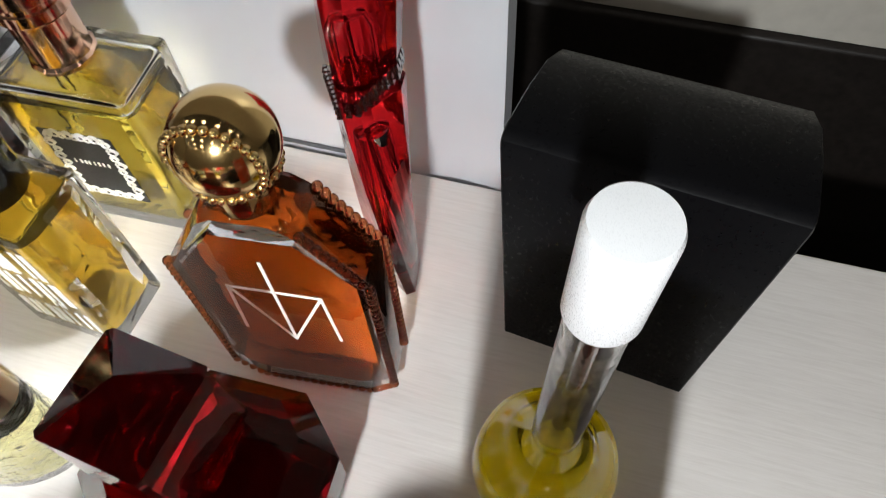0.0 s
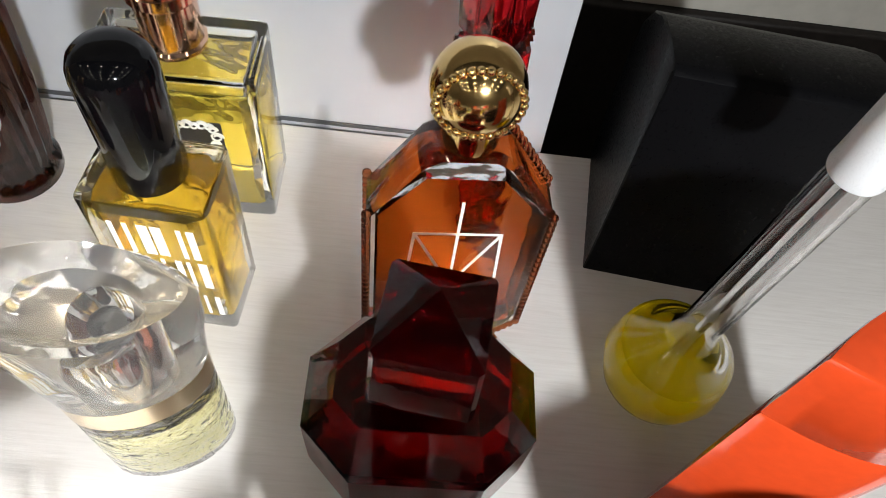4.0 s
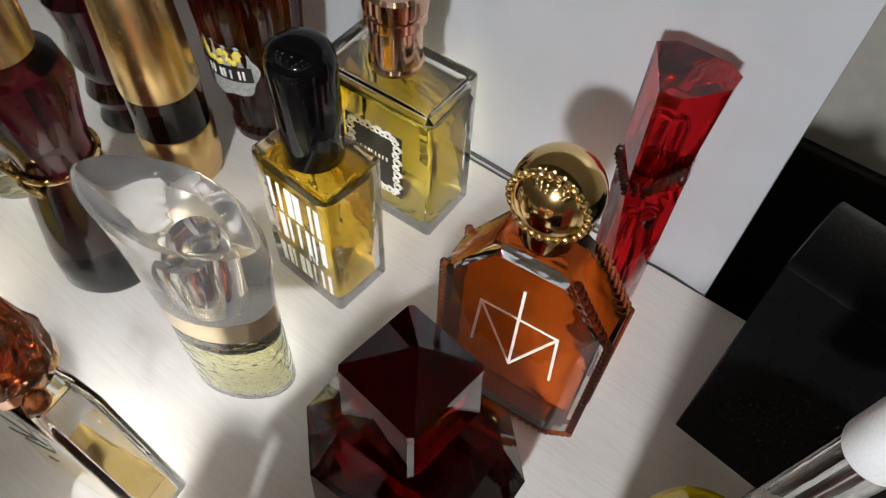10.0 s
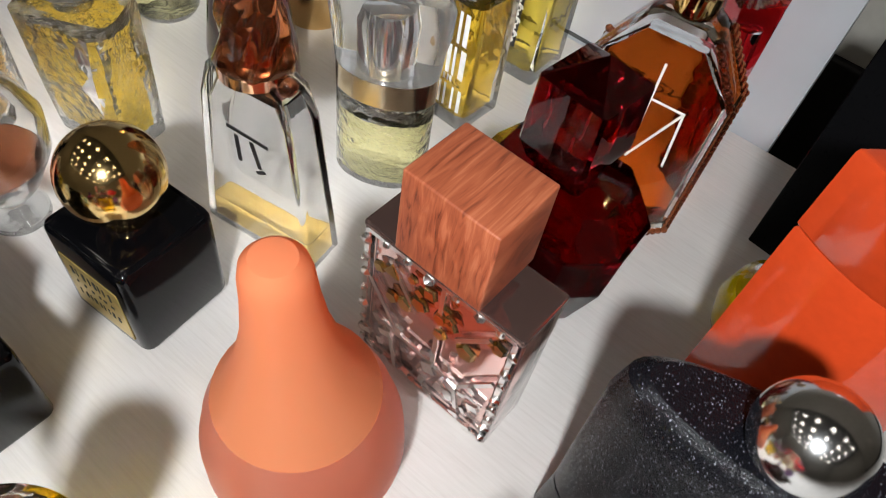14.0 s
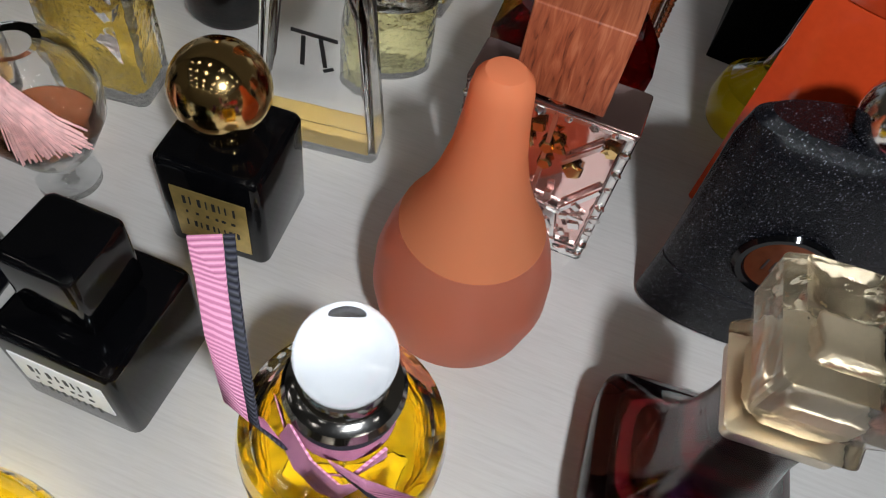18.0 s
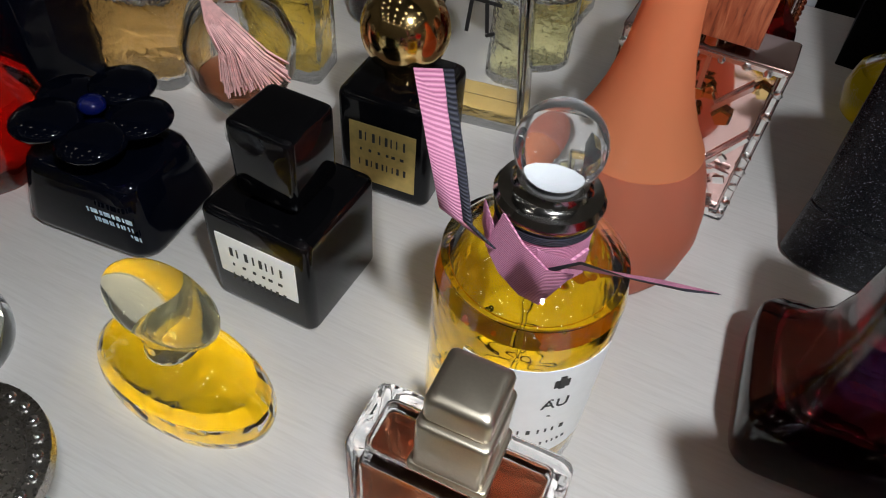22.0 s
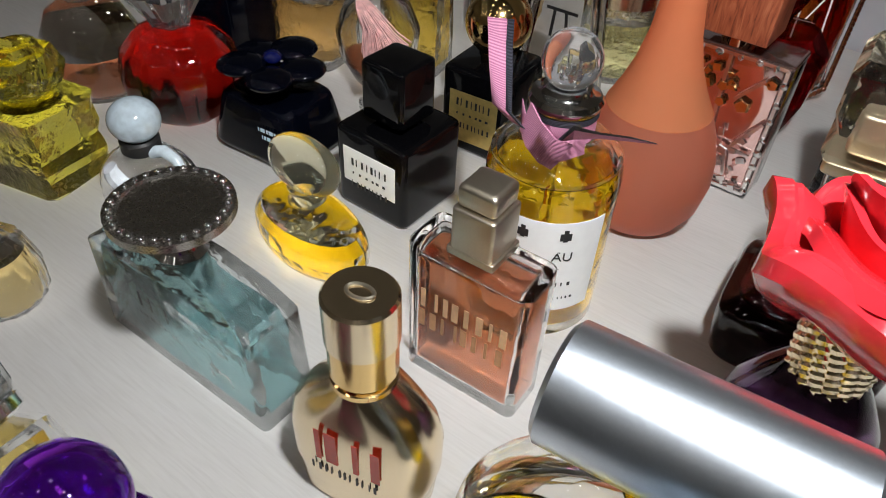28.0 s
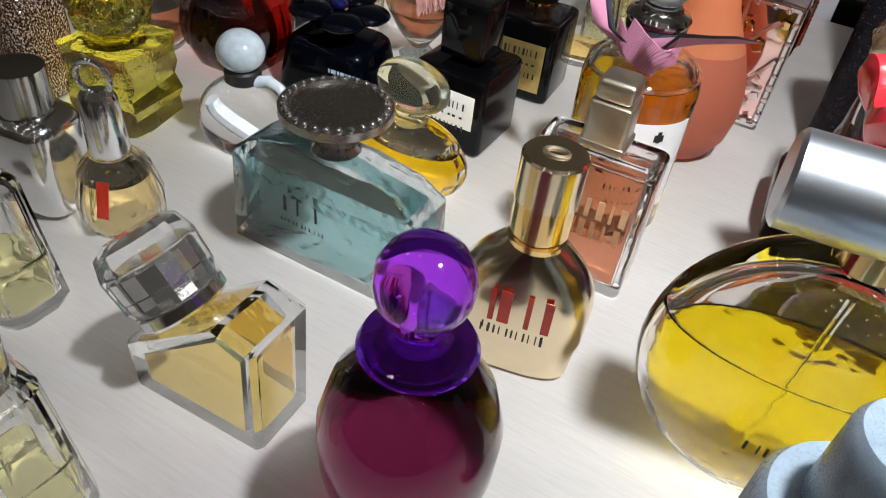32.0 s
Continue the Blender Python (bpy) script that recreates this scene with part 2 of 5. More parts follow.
WHITE_INK = solid("white_ink", (0.86, 0.84, 0.80), 0.5, bump=0.02)
RED_INK = solid("red_enamel", (0.45, 0.03, 0.015), 0.2, bump=0.02)
GOLD_FOIL = solid("gold_foil", (0.62, 0.46, 0.16), 0.35, 0.8, bump=0.1)
TABLE = table_wood()
WOOD = red_wood()

# ---------------------------------------------------------------- mesh tools (centimetres)
CLEAR = ("glass", "crystal", "perfume", "resin", "oil")


def part(name, bm, mat, parent=None, label="", sharp=35.0):
    me = bpy.data.meshes.new(name)
    for v in bm.verts:
        v.co *= CM
    if mat.name.endswith(CLEAR):
        bmesh.ops.holes_fill(bm, edges=[d for d in bm.edges if d.is_boundary], sides=0)
    bmesh.ops.recalc_face_normals(bm, faces=bm.faces)
    bm.to_mesh(me)
    bm.free()
    me.materials.append(mat)
    me.polygons.foreach_set("use_smooth", [True] * len(me.polygons))
    me.set_sharp_from_angle(angle=radians(sharp))
    ob = new(name, me)
    if mat in PANES or mat.name.endswith(("perfume", "oil")):
        ob.visible_shadow = False
    if parent is not None:
        ob.parent = parent
    if label:
        ob["label"] = label
    return ob


def stand(name, x, y, rz, label, category, z=0.0, k=1.0):
    """An empty at the foot of a thing, in centimetres and degrees; k: its size."""
    e = new(name)
    e.empty_display_size = 0.01
    e.matrix_world = pose(x * CM, y * CM, z * CM, 0, 0, rz) @ Matrix.Scale(k, 4)
    return tagged(e, label, category)


def lathe(profile, seg=48, squash=1.0, cx=0.0, cy=0.0, flute=0, depth=0.0, turn=0.0):
    """A turned body from (radius, height) pairs; flute: count of grooves cut to a depth share."""
    bm = bmesh.new()
    rings = []
    for r, z in profile:
        if r < 1e-4:
            rings.append([bm.verts.new((cx, cy, z))])
            continue
        ring = []
        for i in range(seg):
            a = 2 * math.pi * i / seg + turn * z
            k = r * (1 - depth * (0.5 - 0.5 * math.cos(flute * 2 * math.pi * i / seg))) if flute else r
            ring.append(bm.verts.new((cx + k * math.cos(a), cy + k * math.sin(a) * squash, z)))
        rings.append(ring)
    bridge(bm, rings)
    return bm


def bridge(bm, rings):
    for a, b in zip(rings, rings[1:]):
        if len(a) == 1 and len(b) == 1:
            continue
        if len(a) == 1:
            for i in range(len(b)):
                bm.faces.new((a[0], b[i], b[(i + 1) % len(b)]))
        elif len(b) == 1:
            for i in range(len(a)):
                bm.faces.new((a[i], a[(i + 1) % len(a)], b[0]))
        else:
            for i in range(len(a)):
                j = (i + 1) % len(a)
                bm.faces.new((a[i], a[j], b[j], b[i]))
    for ring in (rings[0], rings[-1]):
        if len(ring) > 2:
            bm.faces.new(ring)


def loft(sections, lean=0.0):
    """Stacked outlines: pairs of height and a list of (x, y), all of one length."""
    bm = bmesh.new()
    bridge(bm, [[bm.verts.new((x - lean * max(0.0, z - 2.5), y - lean * max(0.0, z - 2.5), z)) for x, y in line] for z, line in sections])
    return bm


def rrect(w, d, r, n=5, cx=0.0, cy=0.0):
    r = min(r, w / 2 - 0.01, d / 2 - 0.01)
    out = []
    for sx, sy, a0 in ((1, 1, 0), (-1, 1, 90), (-1, -1, 180), (1, -1, 270)):
        for i in range(n + 1):
            a = radians(a0 + 90 * i / n)
            out.append((cx + sx * (w / 2 - r) + r * math.cos(a), cy + sy * (d / 2 - r) + r * math.sin(a)))
    return out


def oval(a, b, n=40, power=2.0, cx=0.0, cy=0.0):
    out = []
    for i in range(n):
        t = 2 * math.pi * i / n
        c, s = math.cos(t), math.sin(t)
        out.append((cx + a * math.copysign(abs(c) ** (2 / power), c), cy + b * math.copysign(abs(s) ** (2 / power), s)))
    return out


def block(w, d, h, corner=0.3, edge=0.15, z=0.0, top=1.0, n=4, cx=0.0, cy=0.0):
    """A rounded box standing at height z; top: how much narrower its head is."""
    secs = []
    k = 3
    for i in range(k + 1):
        a = math.pi / 2 * i / k
        inset = edge * (1 - math.sin(a))
        secs.append((z + edge * (1 - math.cos(a)), rrect(w - 2 * inset, d - 2 * inset, corner, n, cx, cy)))
    for i in range(k + 1):
        a = math.pi / 2 * i / k
        inset = edge * (1 - math.cos(a))
        secs.append((z + h - edge * (1 - math.sin(a)), rrect((w * top) - 2 * inset, (d * top) - 2 * inset, corner, n, cx, cy)))
    return loft(secs)


def cut(bm, amount, seed=1):
    """Uneven inner faces of moulded glass: every corner pushed a little off."""
    rnd = random.Random(seed)
    for v in bm.verts:
        v.co += Vector((rnd.uniform(-1, 1), rnd.uniform(-1, 1), rnd.uniform(-0.5, 0.5))) * amount
    return bm


def tall_block(w, d, h, z, rows=4, taper=1.0):
    """A six-sided inner chamber in several storeys."""
    return loft([(z + h * k / rows, rrect(w * (1 - (1 - taper) * k / rows), d * (1 - (1 - taper) * k / rows), 0.3, 1)) for k in range(rows + 1)])


def ball(r, z, seg=32, sx=1.0, sy=1.0, sz=1.0, cx=0.0, cy=0.0):
    bm = bmesh.new()
    bmesh.ops.create_uvsphere(bm, u_segments=seg, v_segments=seg // 2, radius=r)
    for v in bm.verts:
        v.co = (v.co.x * sx + cx, v.co.y * sy + cy, v.co.z * sz + z)
    return bm


def tube(points, r, seg=8, closed=False, taper=1.0):
    """A round cord along points."""
    bm = bmesh.new()
    pts = [Vector(p) for p in points]
    rings = []
    count = len(pts)
    for i, p in enumerate(pts):
        a = pts[(i - 1) % count] if closed or i > 0 else p
        b = pts[(i + 1) % count] if closed or i < count - 1 else p
        t = (b - a).normalized()
        u = t.cross(Vector((0.13, 0.31, 0.94)))
        u = u.normalized() if u.length > 1e-3 else Vector((1, 0, 0))
        v = t.cross(u)
        k = r * (1 + (taper - 1) * i / max(1, count - 1))
        rings.append([bm.verts.new(p + u * k * math.cos(2 * math.pi * j / seg) + v * k * math.sin(2 * math.pi * j / seg)) for j in range(seg)])
    if closed:
        for a, b in zip(rings, rings[1:] + rings[:1]):
            for i in range(seg):
                j = (i + 1) % seg
                bm.faces.new((a[i], a[j], b[j], b[i]))
    else:
        bridge(bm, rings)
    return bm


def ring_points(r, z, n=40, squash=1.0):
    return [(r * math.cos(2 * math.pi * i / n), r * math.sin(2 * math.pi * i / n) * squash, z) for i in range(n)]


def add_box(bm, w, d, h, cx=0.0, cy=0.0, cz=0.0, rx=0.0, ry=0.0, rz=0.0):
    m = pose(cx, cy, cz, rx, ry, rz) @ Matrix.Diagonal((w, d, h, 1))
    bmesh.ops.create_cube(bm, size=1.0, matrix=m)


def bars(count, width, height, y, z, x=0.0, stroke=0.16, seed=1, lean=0.0):
    """A row of plain upright bars that stands for lettering on a front face."""
    bm = bmesh.new()
    rnd = random.Random(seed)
    pitch = width / count
    for i in range(count):
        cx = x - width / 2 + pitch * (i + 0.5)
        s = pitch * stroke * rnd.choice((1.0, 1.6, 2.2))
        add_box(bm, s * 1.2, 0.02, height, cx + pitch * rnd.uniform(-0.22, 0.22), y, z, 0, lean, 0)
    return bm


def words(text, size, y, z, x=0.0):
    """Flat raised lettering in the built-in font, centred on a front face."""
    cu = bpy.data.curves.new("words", "FONT")
    cu.body, cu.size, cu.extrude, cu.align_x = text, size, 0.008, "CENTER"
    ob = bpy.data.objects.new("words", cu)
    me = bpy.data.meshes.new_from_object(ob)
    bm = bmesh.new()
    bm.from_mesh(me)
    bpy.data.objects.remove(ob)
    bpy.data.curves.remove(cu)
    bpy.data.meshes.remove(me)
    for v in bm.verts:
        v.co = (v.co.x + x, y - v.co.z, v.co.y + z - size * 0.35)
    return bm


def pieces(name, bm, mat, parent, places):
    """Alike pieces on one shared mesh, each an object of its own; places in centimetres and a turn."""
    first = part(name, bm, mat, parent)
    for k, (x, y, z, turn) in enumerate(places):
        ob = first if k == 0 else new(name, first.data)
        ob.parent = parent
        ob.matrix_basis = pose(x * CM, y * CM, z * CM, 0, 0, turn)


def bead_mesh(r):
    bm = bmesh.new()
    bmesh.ops.create_icosphere(bm, subdivisions=2, radius=r)
    return bm


def bent(bm, radius):
    """Wraps flat relief at y = -radius round an upright cylinder."""
    for v in bm.verts:
        a = v.co.x / radius
        r = -v.co.y
        v.co.x, v.co.y = r * math.sin(a), -r * math.cos(a)
    return bm


# ---------------------------------------------------------------- the place
WALL = -19.7
along = Vector((math.cos(radians(WALL)), math.sin(radians(WALL)), 0))
back = Vector((-along.y, along.x, 0))


def setting(name, bm, mat, x, y, z, rz, label, category):
    ob = part(name, bm, mat)
    ob.matrix_world = pose(x * CM, y * CM, z * CM, 0, 0, rz)
    return tagged(ob, label, category, kind="structure")


tabletop = stand("dresser", -3.0, 20.7, WALL, "limed oak dresser top crowded with perfume bottles", "dresser")
part("top", block(150, 62, 2.2, 0.2, 0.12, z=-2.2, cy=-31.0), TABLE, tabletop)
part("carcass", block(146, 58, 68, 0.2, 0.1, z=-72.2, cy=-31.0), TABLE, tabletop)

PANEL = solid("white_satin", (0.45, 0.463, 0.492), 0.38, bump=0.05, scale=40, vary=0.03)
bm = bmesh.new()
cols, rows_n = 60, 24
grid = []
for i in range(cols + 1):
    u = -84 + 90.2 * i / cols
    line = []
    for j in range(rows_n + 1):
        z = -3 + 21 * j / rows_n
        e = max(0.0, (u - 2) / 8.0)
        fold = 0.5 * e * math.sin(u * 1.9 + z * 0.25) * max(0.0, 1 - z / 14)
        line.append((u - 0.06 * e * (z if z < 8 else 8) * 0.3, fold, z))
    grid.append(line)
front = [[bm.verts.new((a, b, c)) for a, b, c in line] for line in grid]
rear = [[bm.verts.new((a, b + 1.2, c)) for a, b, c in line] for line in grid]
for i in range(cols):
    for j in range(rows_n):
        bm.faces.new((front[i][j], front[i + 1][j], front[i + 1][j + 1], front[i][j + 1]))
        bm.faces.new((rear[i][j], rear[i][j + 1], rear[i + 1][j + 1], rear[i + 1][j]))
for j in range(rows_n):
    bm.faces.new((front[cols][j], rear[cols][j], rear[cols][j + 1], front[cols][j + 1]))
    bm.faces.new((front[0][j], front[0][j + 1], rear[0][j + 1], rear[0][j]))
for i in range(cols):
    bm.faces.new((front[i][rows_n], front[i + 1][rows_n], rear[i + 1][rows_n], rear[i][rows_n]))
    bm.faces.new((front[i][0], rear[i][0], rear[i + 1][0], front[i + 1][0]))
panel = stand("white_panel", -2.9, 21.0, WALL, "white satin covered panel upright behind the dresser", "panel")
part("cover", bm, PANEL, panel)
# thin dark box standing in for the shadow gap between panel and dresser top
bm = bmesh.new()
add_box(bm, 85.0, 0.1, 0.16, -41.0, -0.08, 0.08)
part("foot_strip", bm, solid("grey_strip", (0.07, 0.07, 0.075), 0.5), panel, "narrow dark grey strip standing for the shadow gap along the foot")

FLOOR = solid("dark_floor", (0.05, 0.042, 0.036), 0.4, bump=0.1, scale=80, vary=0.3)
setting("floor", block(640, 640, 4, 0.1, 0.05, z=-4), FLOOR, -3, -60, -72.2, WALL, "dark tiled floor", "floor")
BEIGE = solid("beige_paint", (0.47, 0.445, 0.395), 0.7, bump=0.1, scale=120, vary=0.06)
DARKWOOD = solid("dark_wood", (0.010, 0.008, 0.007), 0.42, bump=0.1, vary=0.3, spec=0.2)
wall_at = Vector((-3, 20.7, 0)) + back * 14
setting("wall_back", block(640, 8, 186, 0.1, 0.05, z=-2.2), BEIGE, *(wall_at + back * 4), WALL, "plain beige painted wall", "wall")
setting("wall_panel", block(640, 9, 70.0, 0.1, 0.3, z=-72.2), DARKWOOD, *(wall_at + back * 4), WALL, "dark wooden panelling along the foot of the wall", "panelling")
for name, off, turn in (("wall_left", along * -290, 90), ("wall_right", along * 290, 90), ("wall_front", back * -300, 0)):
    p = Vector((-3, 20.7, 0)) + off + (back * -100 if turn else Vector())
    setting(name, block(640, 8, 260, 0.1, 0.05, z=-72.2), BEIGE, p.x, p.y, 0, WALL + turn, "plain beige painted wall", "wall")
CEIL = solid("ceiling_paint", (0.17, 0.16, 0.15), 0.8, bump=0.05)
setting("ceiling", block(640, 640, 6, 0.1, 0.05, z=0), CEIL, -3, -60, 184, WALL, "plain off-white ceiling", "ceiling")

GLOW = bpy.data.materials.new("lamp_glow")
GLOW.use_nodes = True
em = GLOW.node_tree.nodes["Principled BSDF"]
em.inputs["Emission Color"].default_value = (1.0, 0.93, 0.83, 1)
em.inputs["Emission Strength"].default_value = 15.0
lamp = stand("ceiling_spotlight", 0, 0, 0, "small round recessed ceiling spotlight, lit", "ceiling light", 184)
tagged(lamp, group="ceiling spotlights")
part("rim", lathe([(5.8, 0), (6.4, -0.5), (6.8, 0)], 32), SILVER, lamp)
part("lens", lathe([(0, -0.4), (5.7, -0.4), (5.7, 0)], 32), GLOW, lamp)
for i in range(6):
    for j in range(5):
        spot = along * (-2.3 + 0.85 * i) + back * (-2.75 + 0.65 * j)
        if i or j:
            copy_thing(lamp, pose(spot.x, spot.y, 1.838))
        else:
            lamp.matrix_world = pose(spot.x, spot.y, 1.838)

# ---------------------------------------------------------------- bottles at the back
def liquid(name, color, murk=0.015, ripple=0.6):
    return clear_mat(name, color, 0.0, murk, ior=0.75, ripple=ripple, rscale=80.0)


L_PALE = liquid("pale_perfume", (0.985, 0.94, 0.52), ripple=1.0)
L_DEEP = liquid("cognac_perfume", (0.52, 0.105, 0.012), 0.006)
L_DARK = liquid("dark_red_perfume", (0.86, 0.07, 0.05), ripple=1.0)
L_ROSE = liquid("peach_perfume", (0.56, 0.21, 0.105), ripple=0.3)
RUBY = clear_mat("ruby_glass", (0.66, 0.014, 0.02), 0.04, 0.01, ior=1.48, ripple=0.3, rscale=70.0)
GARNET = clear_mat("garnet_glass", (0.46, 0.008, 0.018), 0.05, 0.004, ior=1.5, ripple=0.1, rscale=60.0)
PLUM = clear_mat("plum_glass", (0.09, 0.008, 0.016), 0.05, 0.003)


def ornate_bottle():
    """Square straw-coloured bottle with a rose gold cap and a framed black label."""
    e = stand("perfume_bottle", -10.66, 19.81, -17.6, "square glass bottle of straw-coloured perfume, rose gold cap, ornate black label", "perfume bottle", k=0.87)
    part("body", block(6.1, 3.4, 8.0, 0.2, 0.18), GLASS, e)
    part("perfume", cut(tall_block(5.3, 2.7, 6.1, 0.75), 0.07, 2), L_YELLOW, e, sharp=5)
    part("air_space", block(5.3, 2.7, 0.5, 0.15, 0.1, z=7.0), HOLLOW, e)
    part("neck", lathe([(0.8, 8.0), (0.8, 8.6)], 32), ROSE_GOLD, e)
    part("cap_foot", lathe([(1.15, 8.1), (1.2, 8.3), (1.1, 8.4), (1.1, 10.1), (1.2, 10.2)], 12), ROSE_GOLD, e)
    part("cap", lathe([(1.2, 10.2), (1.28, 10.3), (1.28, 10.7), (1.2, 10.75), (1.2, 10.9), (1.32, 11.0), (1.32, 11.6), (1.2, 11.75), (0, 11.75)], 40), ROSE_GOLD, e)
    bm = bars(6, 1.6, 0.3, 0, 0, stroke=0.2, seed=4)
    ob = part("engraving", bm, PALE_GOLD, e)
    ob.matrix_basis = pose(0, 0, 0.1178, -90, 0, 70)
    lab = part("label", block(3.1, 0.05, 3.9, 0.01, 0.01, z=1.9, cy=-1.73), INK, e, "black paper label")
    bm = bmesh.new()

    def scroll(x, z, r):
        rounds = [(x + r * math.cos(0.7 * i) * (1 - i / 22), -1.765, z + r * math.sin(0.7 * i) * (1 - i / 22)) for i in range(14)]
        t = tube(rounds, 0.045, 5)
        me = bpy.data.meshes.new("scroll")
        t.to_mesh(me)
        t.free()
        bm.from_mesh(me)
        bpy.data.meshes.remove(me)

    for k in range(9):
        for sx in (-1, 1):
            scroll(sx * (1.22 + 0.1 * (k % 2)), 2.25 + 3.2 * k / 8, 0.2 + 0.06 * (k % 2))
        for sz in (2.1, 5.6):
            scroll(-1.1 + 2.2 * k / 8, sz + 0.06 * (k % 2), 0.19 + 0.05 * (k % 2))
    part("label_frame", bm, solid("silver_print", (0.75, 0.74, 0.72), 0.4, 0.3), e, "silver scrolled label frame")
    part("label_print", bars(8, 1.6, 0.22, -1.77, 4.1, seed=2), WHITE_INK, e)
    return e


def black_cap_bottle():
    e = stand("perfume_bottle", -11.75, 14.98, -22.6, "rectangular amber perfume bottle with white lettering and tall black cap", "perfume bottle", k=0.97)
    part("body", block(3.7, 2.7, 7.0, 0.2, 0.2), GLASS, e)
    part("perfume", cut(tall_block(3.1, 2.1, 5.5, 0.7, 5), 0.09, 3), L_AMBER, e, sharp=5)
    part("neck", lathe([(0.7, 6.6), (0.7, 7.3)], 24), BLACK_GLOSS, e)
    part("cap", lathe([(0, 6.95), (1.02, 6.95), (1.05, 7.0), (1.1, 10.7), (1.07, 11.0), (0.96, 11.28), (0.75, 11.48), (0.4, 11.58), (0, 11.6)], 40), BLACK_GLOSS, e, "tall glossy black cap")
    for k, (z, n, h) in enumerate(((5.3, 6, 1.5), (3.6, 7, 1.45), (2.65, 3, 0.3), (1.7, 8, 1.2))):
        part("lettering", bars(n, 2.9 if h > 0.5 else 0.5, h, -1.37, z, 0.15 if h > 0.5 else 0.7, seed=k + 3, stroke=0.25), WHITE_INK, e)
    return e


def gold_ball_bottle():
    e = stand("perfume_bottle", -3.67, 12.08, -13.9, "beaded flask of cognac-coloured perfume with gold ball stopper", "perfume bottle", k=0.97)

    def face(k):
        return [(-1.8 * k, 0.0), (1.8 * k, 0.0), (2.72 * k, 1.0), (2.72 * k, 7.3), (1.2 * k, 9.6), (0.75 * k, 9.9), (-0.75 * k, 9.9), (-1.2 * k, 9.6), (-2.65 * k, 7.3), (-2.65 * k, 1.0)]

    def flask(w, z0, z1, half, soft):
        bm = bmesh.new()
        rings = []
        for y, k in ((-half, 1 - soft), (-half + 0.25, 1.0), (half - 0.25, 1.0), (half, 1 - soft)):
            pts = [(x * w * k, 4.9 + (z - 4.9) * k) for x, z in face(1)]
            rings.append([bm.verts.new((x, y, min(max(z, z0), z1))) for x, z in pts])
        bridge(bm, rings)
        return bm

    part("body", flask(1.0, 0.0, 9.9, 0.8, 0.04), GLASS, e)
    part("perfume", flask(0.9, 0.7, 8.9, 0.6, 0.03), L_DEEP, e)
    part("neck", lathe([(0.72, 9.75), (0.78, 9.9), (0.74, 10.8)], 32), GOLD, e)
    part("stopper", ball(1.2, 11.6, 40), GOLD, e)
    spots = []
    for k in range(30):
        a = 2 * math.pi * k / 30
        spots.append((1.04 * math.cos(a), -0.6, 11.6 + 1.04 * math.sin(a), 0))
        spots.append((1.0 * math.cos(a), 1.0 * math.sin(a), 10.92, 0))
    pieces("bead", bead_mesh(0.12), GOLD, e, spots)
    spots = []
    f = face(1.0)
    for y in (-0.74, 0.74):
        for a, b in zip(f, f[1:] + f[:1]):
            n = max(2, int(math.dist(a, b) / 0.27))
            if a[1] > 9.5:
                continue
            spots += [(a[0] + (b[0] - a[0]) * k / n, y, max(0.12, a[1] + (b[1] - a[1]) * k / n), 0) for k in range(n)]
    pieces("edge_bead", bead_mesh(0.15), BROWN_RESIN, e, spots)
    for a, b in (((-1.25, 6.5), (1.32, 6.5)), ((-1.25, 6.5), (0.03, 3.65)), ((0.03, 3.65), (1.32, 6.5)), ((0.03, 3.65), (0.03, 8.0)), ((-1.25, 6.5), (-1.4, 4.0)), ((1.32, 6.5), (1.46, 4.0))):
        dx, dz = b[0] - a[0], b[1] - a[1]
        bm = bmesh.new()
        add_box(bm, math.hypot(dx, dz) + 0.08, 0.02, 0.09, (a[0] + b[0]) / 2, -0.815, (a[1] + b[1]) / 2, 0, -math.degrees(math.atan2(dz, dx)), 0)
        part("emblem_stroke", bm, WHITE_INK, e, "white line stroke")
    return e


